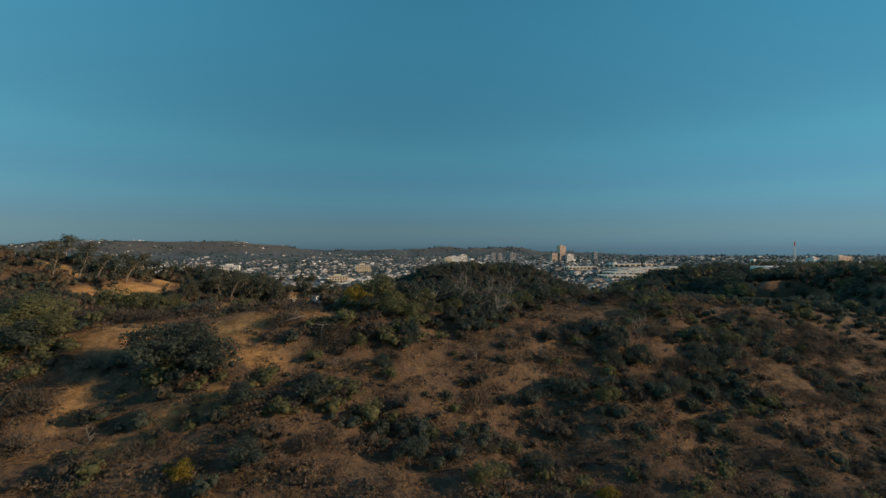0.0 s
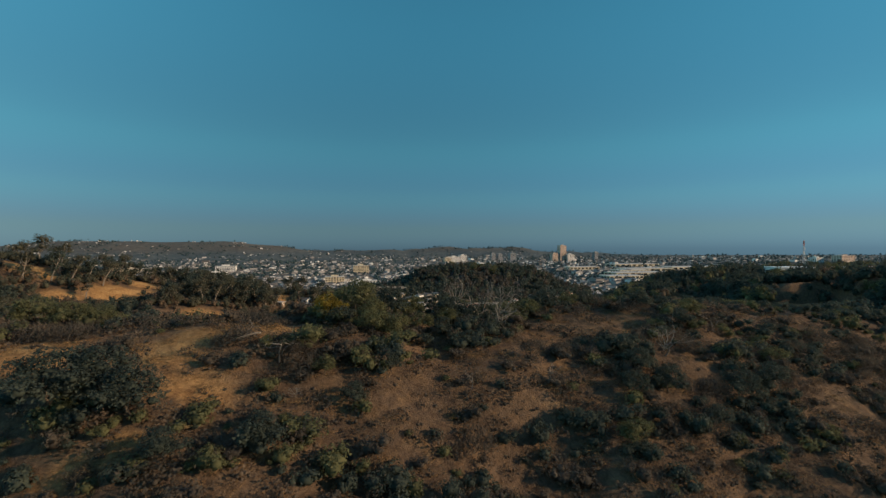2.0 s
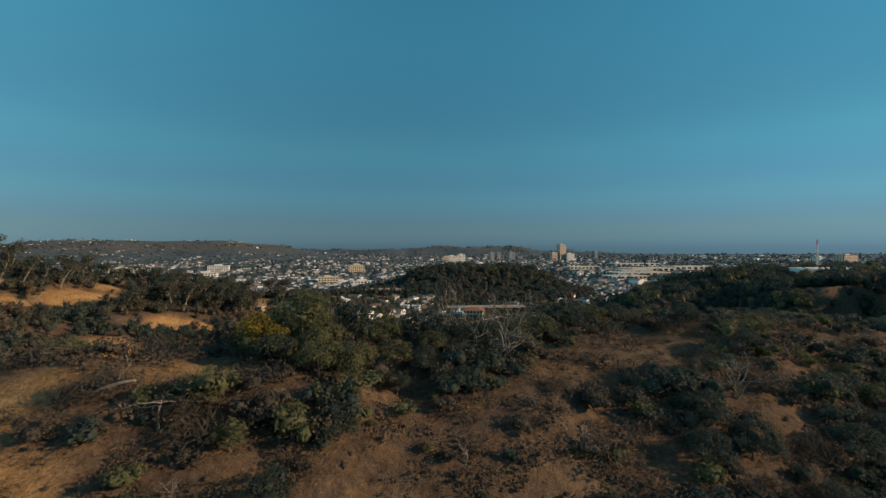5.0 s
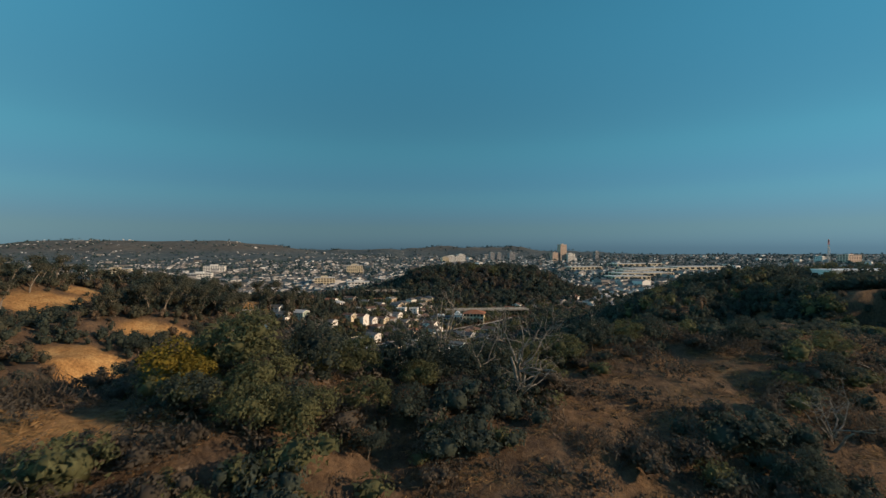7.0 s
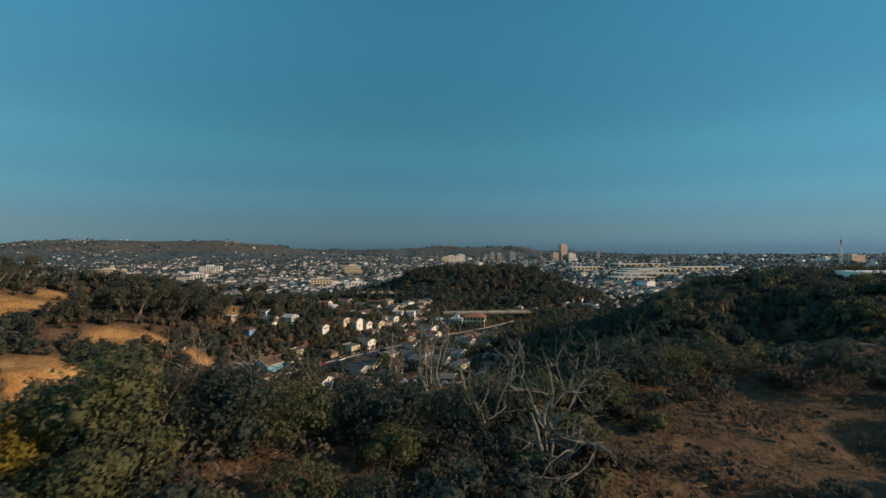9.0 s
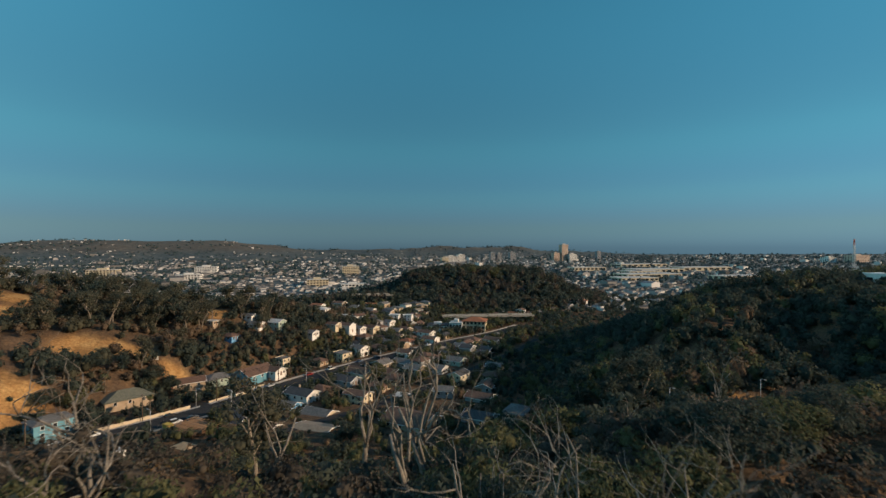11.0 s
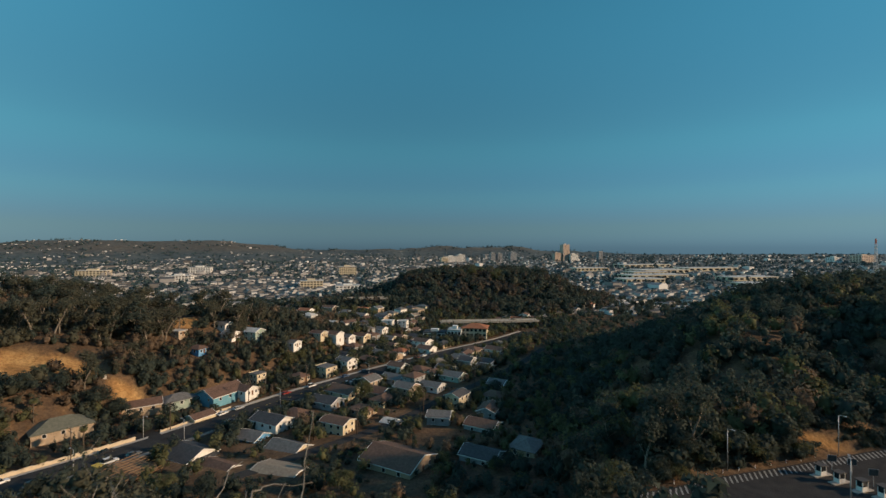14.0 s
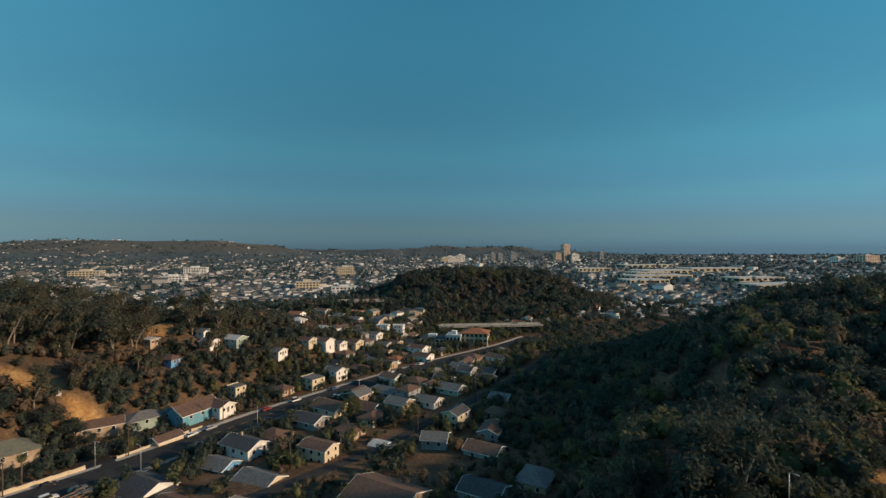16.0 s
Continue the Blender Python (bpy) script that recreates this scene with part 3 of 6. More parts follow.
def house(x, y, turn, length, width, walls, roofs, storeys=1, roof="gable", pitch=0.42, base=None, chimney=False, porch=False, label="", detail=2, trim=True):
    """Ridge along local x. Wall, roof, bargeboards, windows, door, chimney and porch are its parts."""
    z0 = ground_at(x, y) if base is None else base
    root = new("house")
    root.matrix_basis = pose(x, y, z0, 0, 0, turn)
    hx, hy, h = length / 2, width / 2, 0.3 + 2.6 * storeys
    top = h + hy * pitch
    e = 0.45
    if roof == "gable":
        v = [(-hx, -hy, -2.5), (hx, -hy, -2.5), (hx, hy, -2.5), (-hx, hy, -2.5), (-hx, -hy, h), (hx, -hy, h), (hx, hy, h), (-hx, hy, h), (-hx, 0, top - 0.03), (hx, 0, top - 0.03)]
        f = [(0, 1, 5, 4), (2, 3, 7, 6), (1, 2, 6, 9, 5), (3, 0, 4, 8, 7), (4, 5, 9, 8), (6, 7, 8, 9), (3, 2, 1, 0)]
        part("wall", mesh_of("wall", np.array(v), f, [walls]), root)
        lo = h - e * pitch + 0.16
        tt = top + 0.16
        pieces = [slab((-hx - e, -hy - e, lo), (hx + e, -hy - e, lo), (hx + e, 0, tt), (-hx - e, 0, tt), 0.16), slab((-hx - e, 0, tt), (hx + e, 0, tt), (hx + e, hy + e, lo), (-hx - e, hy + e, lo), 0.16)]
        rv, rf = gather(pieces)
        part("roof", mesh_of("roof", np.array(rv), rf, [roofs]), root)
        if trim:
            for sx in (-1, 1):
                xa = sx * (hx + e + 0.03)
                for sy in (-1, 1):
                    tv, tf = gather([slab((xa - 0.05, sy * (hy + e), lo + 0.02), (xa + 0.05, sy * (hy + e), lo + 0.02), (xa + 0.05, 0, tt + 0.02), (xa - 0.05, 0, tt + 0.02), 0.3)])
                    part("bargeboard", mesh_of("bargeboard", np.array(tv), tf, [M["trim_white"]]), root)
                part("fascia", box_mesh("fascia", -hx - e, hx + e, sx * (hy + e) - 0.03, sx * (hy + e) + 0.03, lo - 0.24, lo - 0.02, M["trim_white"]), root)
    elif roof == "hip":
        v, f = box(-hx, hx, -hy, hy, -2.5, h)
        part("wall", mesh_of("wall", np.array(v), f, [walls]), root)
        r = max(hx - hy, 0.15)
        lo, tt = h - e * pitch + 0.16, top + 0.16
        q = [(-hx - e, -hy - e, lo - 0.2), (hx + e, -hy - e, lo - 0.2), (hx + e, hy + e, lo - 0.2), (-hx - e, hy + e, lo - 0.2)]
        q += [(a, b, lo) for a, b, _ in q] + [(-r, 0, tt), (r, 0, tt)]
        f = [(3, 2, 1, 0), (0, 1, 5, 4), (1, 2, 6, 5), (2, 3, 7, 6), (3, 0, 4, 7), (4, 5, 9, 8), (6, 7, 8, 9), (5, 6, 9), (7, 4, 8)]
        part("roof", mesh_of("roof", np.array(q), f, [roofs]), root)
    else:
        v, f = box(-hx, hx, -hy, hy, -2.5, h)
        part("wall", mesh_of("wall", np.array(v), f, [walls]), root)
        part("roof", box_mesh("roof", -hx - 0.15, hx + 0.15, -hy - 0.15, hy + 0.15, h, h + 0.25, roofs), root)
        part("parapet", box_mesh("parapet", -hx - 0.2, -hx + 0.1, -hy - 0.2, hy + 0.2, h + 0.25, h + 0.6, walls), root)
        top = h
    if detail:
        for s in range(storeys):
            zc = 0.3 + 1.45 + 2.6 * s
            for sx, face in ((1, -90), (-1, 90)):
                for yy in ((-0.25 * width, 0.25 * width) if width > 5 else (0,)):
                    window(root, sx * hx, yy, zc, face, 1.0, 1.25)
            n = 3 if detail > 1 and length > 9 else 2
            for sy, face in ((1, 0), (-1, 180)):
                for q in range(n):
                    window(root, (q - (n - 1) / 2) * length / (n + 0.4), sy * hy, zc, face, 1.1, 1.25)
    part("door", box_mesh("door", hx - 0.02, hx + 0.05, -0.5, 0.5, 0.3, 2.4, M["door_wood"]), root)
    if chimney:
        part("chimney", box_mesh("chimney", -0.2 * length, -0.2 * length + 0.8, 0.4, 1.1, h, top + 1.0, M["wall_tan"]), root)
    if porch:
        d = 2.2
        pv, pf = slab((hx, -hy * 0.8, 3.0), (hx + d, -hy * 0.8, 2.6), (hx + d, hy * 0.8, 2.6), (hx, hy * 0.8, 3.0), 0.16)
        part("porch_roof", mesh_of("porch_roof", np.array(pv), pf, [roofs]), root)
        for sy in (-1, 1):
            part("post", box_mesh("post", hx + d - 0.3, hx + d - 0.15, sy * hy * 0.7 - 0.08, sy * hy * 0.7 + 0.08, -1.0, 2.6, M["trim_white"]), root)
        part("porch_floor", box_mesh("porch_floor", hx, hx + d, -hy * 0.8, hy * 0.8, -1.5, 0.3, M["concrete"]), root)
    HOUSE_SPOTS.append((x, y, 0.5 * max(length, width) + 1.5))
    return tagged(root, label, "house", "houses of the valley")


house(-56, 331, -27, 14, 9, M["wall_white"], M["roof_dark"], 2, base=-11.5, chimney=True, label="two-storey white clapboard house with dark shingle gable roof")
house(-59, 320, -22, 9.5, 8, M["wall_blue"], M["roof_grey"], 1, base=-11, label="sky-blue bungalow with grey gable roof")
house(-43, 311.5, -25, 13, 9, M["wall_cream"], M["roof_grey"], 1, base=-11.5, porch=True, label="cream bungalow with grey shingle gable roof")
house(-74, 305, -27, 14, 12, M["wall_white"], M["roof_dark"], 1, base=-10.5, porch=True, label="white-trimmed bungalow with dark roof beside the street")
house(-51, 345, -27, 11, 9, M["wall_tan"], M["roof_brown"], 1, "hip", base=-11.5, label="tan house with brown hipped roof")
house(-29.5, 328, -25, 11, 7.5, M["wall_cream"], M["roof_brown"], 2, "gable", 0.3, base=-11, label="two-storey pale yellow house with brown roof")
house(-10, 338, -25, 6, 5.5, M["wall_white"], M["roof_pale"], 1, "gable", 0.3, base=-12.5, detail=0, label="small white garage with pale roof")
house(-3, 296, -30, 19, 15, M["wall_tan"], M["roof_brown"], 1, "gable", 0.34, base=-8, label="large tan building with wide brown roof")
house(5, 322, -10, 12, 8, M["wall_tan"], M["roof_pale"], 1, "flat", base=-14, label="tan flat-roofed building with pale roof")
house(10, 337, -10, 9, 8, M["wall_grey"], M["roof_grey"], 2, "gable", 0.35, base=-12, label="grey two-storey house with shallow grey roof")
house(-92, 364, 63, 17, 13, M["wall_teal"], M["roof_brown"], 1, "gable", 0.46, base=-8.3, label="teal bungalow with broad brown gable roof")
house(-82, 368, -27, 9, 8, M["wall_white"], M["roof_brown"], 1, "gable", 0.42, base=-8.2, label="white gabled front wing with brown roof")
house(-107.5, 356, 50, 13, 10, M["wall_green"], M["roof_grey"], 1, "hip", 0.38, base=-8.6, label="green-grey bungalow with hipped grey roof")
house(-118, 347, 35, 15, 9, M["wall_tan"], M["roof_brown"], 1, "gable", 0.4, base=-8.3, label="low tan bungalow with white gable and brown roof")
house(-131, 321.5, 48, 18, 12, M["wall_tan"], M["roof_olive"], 1, "hip", 0.5, base=-7.4, label="tan bungalow with broad olive-grey hipped roof behind hedges")
house(-131, 282, 60, 12, 9, M["wall_teal"], M["roof_grey"], 2, "hip", 0.35, base=-5.5, label="two-storey teal house with grey roof beside the street")
house(-97, 265, -27, 8, 5, M["wall_white"], M["roof_pale"], 2, "flat", base=-9.4, label="narrow two-storey white house with flat pale roof")
house(-89.5, 341.5, 60, 9, 7, M["wall_cream"], M["roof_brown"], 1, "gable", 0.35, base=-11.2, detail=0, label="small cream garage with brown roof behind a street wall")
house(-78, 273, -25, 13, 10, M["wall_tan"], M["tarp"], 1, "hip", 0.35, base=-10, label="house under repair with tan covered roof")
house(-106, 258, -27, 12, 9, M["wall_cream"], M["roof_dark"], 1, "gable", 0.4, base=-8.5, porch=True, label="cream bungalow with dark gable roof")
house(-88, 252, -27, 11, 9, M["wall_white"], M["roof_dark"], 1, "gable", 0.4, base=-8.5, porch=True, label="white bungalow with dark gable roof")
house(-59.5, 296, -27, 12, 9, M["wall_white"], M["roof_brown"], 1, "gable", 0.4, base=-11.2, label="white bungalow with dark brown shingle roof")
house(24, 300, -30, 12, 9, M["wall_grey"], M["roof_dark"], 1, "gable", 0.38, base=-8.6, detail=1, label="grey bungalow with dark gable roof in shade")
house(40, 307, 60, 11, 9, M["wall_tan"], M["roof_grey"], 1, "hip", 0.38, base=-8.8, detail=1, label="tan bungalow with grey hipped roof in shade")
house(27, 330, -30, 12, 9, M["wall_grey"], M["roof_brown"], 1, "gable", 0.38, base=-10.6, detail=1, label="grey bungalow with brown gable roof in shade")
house(-39.5, 292, -20, 15, 11, M["wall_cream"], M["roof_tan"], 1, "gable", 0.22, base=-10.6, label="cream bungalow with wide tan low-pitched roof")



# houses further along the street and up the slope: x, y, turn, length, width, wall, roof, storeys, form
def row(cells, base=None, detail=1):
    for x, y, turn, length, width, w, r, st, form in cells:
        colour, tone = w.split("_")[1], r.split("_")[1]
        shape = {"gable": "gabled", "hip": "hipped", "flat": "flat"}[form]
        house(x, y, turn, length, width, M[w], M[r], st, form, 0.4, None, label=f"{colour} {'two-storey house' if st > 1 else 'bungalow'} with {tone} {shape} roof", detail=detail)


row([(-101, 424, -20, 9, 8, "wall_green", "roof_pale", 2, "gable"), (-112, 418, -20, 8, 7, "wall_white", "roof_grey", 1, "gable"), (-90, 498, -15, 10, 9, "wall_white", "roof_pale", 2, "hip"),
     (-76, 505, -20, 12, 9, "wall_tan", "roof_pale", 1, "gable"), (-46, 424, -35, 10, 8, "wall_white", "roof_grey", 2, "gable"), (-54, 408, -35, 9, 8, "wall_cream", "roof_grey", 2, "flat")])
row([(-36, 440, -35, 11, 9, "wall_tan", "roof_brown", 1, "hip"), (-47, 482, -30, 10, 8, "wall_cream", "roof_brown", 1, "gable"), (-17, 463, -35, 10, 8, "wall_white", "roof_rust", 1, "hip"),
     (-3, 484, -35, 12, 9, "wall_white", "roof_brown", 2, "gable"), (-37, 507, -30, 10, 8, "wall_white", "roof_grey", 1, "gable"), (-34, 536, -10, 9, 8, "wall_white", "roof_pale", 2, "flat")])
row([(-22, 540, -10, 8, 8, "wall_white", "roof_pale", 2, "flat"), (-36, 372, -32, 15, 11, "wall_cream", "roof_brown", 1, "gable"), (-14, 394, -32, 12, 9, "wall_grey", "roof_grey", 1, "gable"),
     (-2, 412, -32, 11, 9, "wall_tan", "roof_brown", 1, "hip"), (6, 380, -30, 11, 8, "wall_white", "roof_grey", 1, "gable"), (17, 399, -32, 12, 9, "wall_green", "roof_grey", 1, "gable")])
row([(24, 441, -35, 12, 9, "wall_white", "roof_grey", 1, "gable"), (38, 431, -35, 12, 9, "wall_grey", "roof_dark", 1, "gable"), (32, 467, -35, 12, 10, "wall_tan", "roof_brown", 1, "hip"),
     (48, 467, -35, 12, 9, "wall_white", "roof_brown", 1, "gable"), (-41, 357, -28, 13, 9, "wall_grey", "roof_dark", 1, "gable"), (-80, 430, -25, 8, 7, "wall_white", "roof_grey", 1, "gable")])
row([(-133, 400, -15, 8, 6, "wall_tan", "roof_pale", 1, "flat"), (-117, 391, -20, 9, 7, "wall_blue", "roof_brown", 1, "hip"), (-86, 392, -28, 6, 6, "wall_cream", "roof_grey", 2, "flat"),
     (-120, 426, -20, 9, 7, "wall_white", "roof_grey", 1, "gable"), (-66, 398, -30, 9, 8, "wall_tan", "roof_brown", 1, "hip"), (-70, 452, -25, 9, 7, "wall_cream", "roof_brown", 1, "gable")])
row([(-112, 565, -20, 12, 9, "wall_white", "roof_rust", 2, "gable"), (-96, 588, -20, 12, 9, "wall_tan", "roof_brown", 2, "gable"), (-78, 574, -20, 10, 8, "wall_blue", "roof_grey", 1, "gable"),
     (-66, 600, -20, 12, 9, "wall_tan", "roof_rust", 1, "flat"), (-60, 556, -20, 10, 8, "wall_white", "roof_grey", 1, "gable"), (-55, 470, -30, 9, 7, "wall_white", "roof_grey", 1, "gable")])
row([(66, 600, -20, 9, 8, "wall_white", "roof_brown", 1, "gable"), (75, 606, 60, 9, 8, "wall_white", "roof_grey", 1, "gable"), (85, 603, -20, 10, 8, "wall_cream", "roof_rust", 1, "gable"), (94, 609, 65, 9, 8, "wall_white", "roof_brown", 2, "gable"),
     (104, 606, -20, 9, 8, "wall_cream", "roof_brown", 1, "gable"), (114, 613, 60, 9, 8, "wall_white", "roof_grey", 1, "gable"), (168, 668, -20, 10, 9, "wall_cream", "roof_brown", 2, "gable"), (182, 676, 60, 10, 9, "wall_white", "roof_rust", 2, "gable")], detail=0)
fill = np.random.default_rng(17)
tones = ["wall_white", "wall_cream", "wall_tan", "wall_grey", "wall_tan"]
covers = ["roof_brown", "roof_grey", "roof_dark", "roof_tan", "roof_brown"]
spare = []
for n in range(2600):
    x, y = fill.uniform(-125, 120), fill.uniform(345, 640)
    if along(STREET, x, y)[0] < 12 or along(ALLEY, x, y)[0] < 9 or any(math.hypot(x - a, y - b) < c + 4 for a, b, c in HOUSE_SPOTS):
        continue
    if y < 445 and x < np.interp(y, [p[1] for p in STREET], [p[0] for p in STREET]):
        continue
    if ground_at(x, y) > street_z(y) + 12 or (-8 < x < 110 and y > 488) or x > 11 + 0.125 * (y - 151):
        continue
    row([(x, y, fill.choice([-32, 58]) + fill.normal() * 4, fill.uniform(8, 12), fill.uniform(7, 9), tones[fill.integers(5)], covers[fill.integers(5)], 1 + int(fill.random() < 0.2), ["gable", "gable", "hip"][fill.integers(3)])], detail=1 if y < 410 else 0)
    if len(HOUSE_SPOTS) > 150:
        break

HOUSE_SPOTS.append((-83, 288.5, 11))

# ---- plants: kinds ----
rng = np.random.default_rng(5)


def shapes_of(count, n, r, h, leaf, lumps=5, sub=0):
    return [crown_cloud(rng, shrub_blobs(rng, r, h, lumps), count, leaf, sub=sub, fill=0.68) for _ in range(n)]


front = (-160, 190, 30, 250)
brush = shapes_of(150, 10, 1.8, 2.1, 0.22, 1)
big_brush = shapes_of(400, 8, 3.4, 3.9, 0.26, 3, 3)
twigs = [twig_cloud(rng, 1.9, 1.7, 130, 0.04) for _ in range(8)]
big_twigs = [twig_cloud(rng, 3.2, 3.0, 380, 0.045) for _ in range(6)]
fuzz = [crown_cloud(rng, [(0, 0, 0.6, 1.5, 1.25), (0.9, 0.4, 0.5, 0.9, 0.9)], 100, 0.18, 0.7, 2, 0.2) for _ in range(8)]
in_view = lambda x, y: (np.abs(x) < 1.1 * y + 25) & (y > 30) & (y < 225) & ~((x > 22) & (x < 100) & (y > 172))


def drawn(share):
    """Growth by chance, where share gives the odds at each place."""
    return lambda x, y: in_view(x, y) & (rng.random(len(x)) < share(x, y))


near = lambda y: 1 - rise(158, 176, y)
green = grow(rng, 5200, front, 0.1, (0.5, 1.5), want=drawn(lambda x, y: np.maximum(0.22 + 0.75 * rise(0.2, 0.5, thicket(x, y)), 0.5 * (1 - near(y)))))
tall_green = grow(rng, 3000, front, 0.1, (0.45, 1.15), want=drawn(lambda x, y: np.maximum(0.05 + 0.75 * rise(0.25, 0.6, thicket(x, y)), 0.5 * (1 - near(y)))))
for bit, shapes, tag in ((green, brush, ""), (tall_green, big_brush, "tall_")):
    bit = bit[np.argsort(lattice(bit[:, 0] / 11, bit[:, 1] / 11, 21) + 0.004 * bit[:, 0] + 0.35 * rng.normal(size=len(bit)))]
    cut = len(bit) * 45 // 100
    scatter(tag + "olive_brush", shapes, bit[:cut], M["leaf_olive"], "dense olive-green chaparral brush on a dry hillside", "brush")
    scatter(tag + "dark_brush", shapes, bit[cut:], M["leaf_dark"], "dark green chaparral brush on a dry hillside", "brush")
bare = grow(rng, 10500, front, -0.1, (0.5, 1.6), want=drawn(lambda x, y: near(y) * (0.9 - 0.35 * thicket(x, y)) * (1 - 0.65 * open_ground(x, y) * (x < -25))), shun=0.6)
cut = np.array_split(bare[np.argsort(lattice(bare[:, 0] / 8, bare[:, 1] / 8, 27) + 0.4 * rng.normal(size=len(bare)))], 8)
scatter("dull_brush", fuzz, np.concatenate(cut[:4]), M["leaf_dull"], "dull grey-brown brush on a dry hillside", "brush")
scatter("dry_brush", fuzz, np.concatenate(cut[4:6]), M["leaf_dry"], "dry brown leafless brush on a dry hillside", "brush")
scatter("bare_brush", twigs, cut[6], M["twig_dry"], "grey-brown bare twigs of brush on a dry hillside", "brush")
scatter("tall_bare_brush", big_twigs, cut[7][::2], M["leaf_dull"], "tall grey-brown leafless brush on a dry hillside", "brush")
tall_dull = grow(rng, 1900, front, 0.05, (0.35, 0.95), want=drawn(lambda x, y: near(y) * 0.6))
clods = [crown_cloud(rng, [(0, 0, 0.1, 0.5, 0.4), (0.6, 0.3, 0.05, 0.35, 0.3)], 16, 0.16, 0.9, 0, 0.7) for _ in range(6)]
p = rng.uniform(size=(3200, 2)) * (240, 110) + (-115, 60)
p = p[in_view(p[:, 0], p[:, 1]) & (rng.random(len(p)) < 0.35 + 0.65 * rise(0.2, 0.6, open_ground(p[:, 0], p[:, 1])) * rise(-5, 15, p[:, 0]))]
scatter("clods", clods, np.column_stack([p, rng.uniform(0.4, 1.5, len(p)), rng.uniform(0.6, 1.2, len(p))]), M["leaf_dull"], "brown clods and dead tufts on an eroded slope", "clods")
scatter("tall_dull_brush", big_brush, tall_dull, M["leaf_dull"], "tall dull grey-brown brush on a dry hillside", "brush")
p = rng.uniform(size=(620, 2)) * (80, 50) + (26, 171)
scatter("verge_shrubs", brush, np.column_stack([p, rng.uniform(0.5, 0.95, len(p)), rng.uniform(0.7, 1.0, len(p))]), M["leaf_dark"], "low dark shrubs on a slope above a lot", "shrubs")
# trees of the slope down to the lot, their tops falling with it
p = rng.uniform(size=(300, 2)) * (62, 34) + (14, 186)
room = 58.6 - 0.5 * (p[:, 1] - 146) - height(p[:, 0], p[:, 1])
p, room = p[room > 1.5], room[room > 1.5]
p = np.column_stack([p, np.minimum(room / 6.4, 1.3) * rng.uniform(0.75, 1.0, len(p)), rng.uniform(0.85, 1.0, len(p))])
slope_trees = shapes_of(260, 8, 3.0, 6.0, 0.34, 3, 3)
scatter("lot_slope_trees", slope_trees, p[::2], M["leaf_dark"], "dark green trees on a slope above a lot", "trees")
scatter("lot_slope_scrub", slope_trees, p[1::4], M["leaf_dull"], "dull brown scrub on a slope above a lot", "scrub")
scatter("lot_slope_olive_trees", slope_trees, p[3::4], M["leaf_olive"], "olive-green trees on a slope above a lot", "trees")
low_cover = [twig_cloud(rng, 2.4, 0.6, 90, 0.03) for _ in range(6)]
p = rng.uniform(size=(1700, 2)) * (240, 115) + (-115, 58)
p = p[in_view(p[:, 0], p[:, 1])]
scatter("low_dry_cover", low_cover, np.column_stack([p, rng.uniform(0.6, 1.4, len(p)), rng.uniform(0.7, 1.3, len(p))]), M["grass_dry"], "low dry brown stalks covering a hillside", "grass")
wood = shapes_of(112, 10, 3.2, 6.0, 0.5, 1, 3)
seen = lambda x, y: np.abs(x) < 0.98 * y + 12


def woods(count, box_, least, sizes, want, seed, kinds):
    q = grow(rng, count, box_, least, sizes, want=lambda x, y: seen(x, y) & want(x, y))
    q = q[np.argsort(lattice(q[:, 0] / 19, q[:, 1] / 19, seed) + 0.4 * rng.normal(size=len(q)))]
    start = 0
    for name, share, mat, label in kinds:
        end = start + int(len(q) * share)
        scatter(name, wood, q[start:end], mat, label, "woods")
        start = end


woods(4100, (40, 430, 205, 500), -0.4, (0.7, 1.6), lambda x, y: height(x, y) > street_z(y) + 3, 22,
      (("dry_woods", 0.07, M["leaf_dry"], "dry brown scrub among woods"), ("olive_woods", 0.18, M["leaf_olive"], "olive-green scrub woods covering a hill"), ("oak_woods", 0.75, M["leaf_dark"], "dark green oak and eucalyptus woods covering a hill")))
woods(5600, (-330, -60, 200, 560), 0.0, (0.4, 1.2), lambda x, y: height(x, y) > street_z(y) + 7, 23,
      (("slope_dry_scrub", 0.25, M["leaf_dry"], "dry brown scrub on a slope"), ("slope_woods", 0.45, M["leaf_euca"], "grey-green eucalyptus woods on a dry slope"), ("slope_scrub", 0.3, M["leaf_dark"], "dark scrub on a dry slope")))
woods(6200, (-150, 140, 235, 660), 0.02, (0.32, 0.95), lambda x, y: height(x, y) < street_z(y) + 12, 24,
      (("garden_dry_shrubs", 0.15, M["leaf_dry"], "dry brown shrubs between houses"), ("garden_olive_trees", 0.35, M["leaf_olive"], "olive-green garden trees between houses"), ("garden_trees", 0.5, M["leaf_dark"], "dark green garden trees between houses")))
q = grow(rng, 1300, (-135, -25, 325, 540), -0.3, (0.4, 0.95), want=lambda x, y: along(STREET, x, y)[0] < 75)
scatter("street_trees", wood, q, M["leaf_dark"], "dark green trees on gardens above a street", "trees")
q = grow(rng, 1700, (-130, 75, 405, 650), 0.05, (0.55, 1.15), want=lambda x, y: height(x, y) < street_z(y) + 14)
scatter("valley_garden_trees", wood, q[::2], M["leaf_dark"], "dark green trees between houses of the valley", "trees")
scatter("valley_olive_trees", wood, q[1::2], M["leaf_olive"], "olive-green trees between houses of the valley", "trees")
q = grow(rng, 1500, (58, 200, 255, 312), -0.5, (0.7, 1.7), want=lambda x, y: (y < 276 + 0.27 * (x - 64)))
scatter("bank_shrubs", brush, q, M["leaf_dark"], "dark green shrubs on a bank above a lot", "shrubs")
q = grow(rng, 1300, (-85, 62, 262, 470), -0.5, (0.5, 1.0), want=lambda x, y: height(x, y) < street_z(y) + 8)
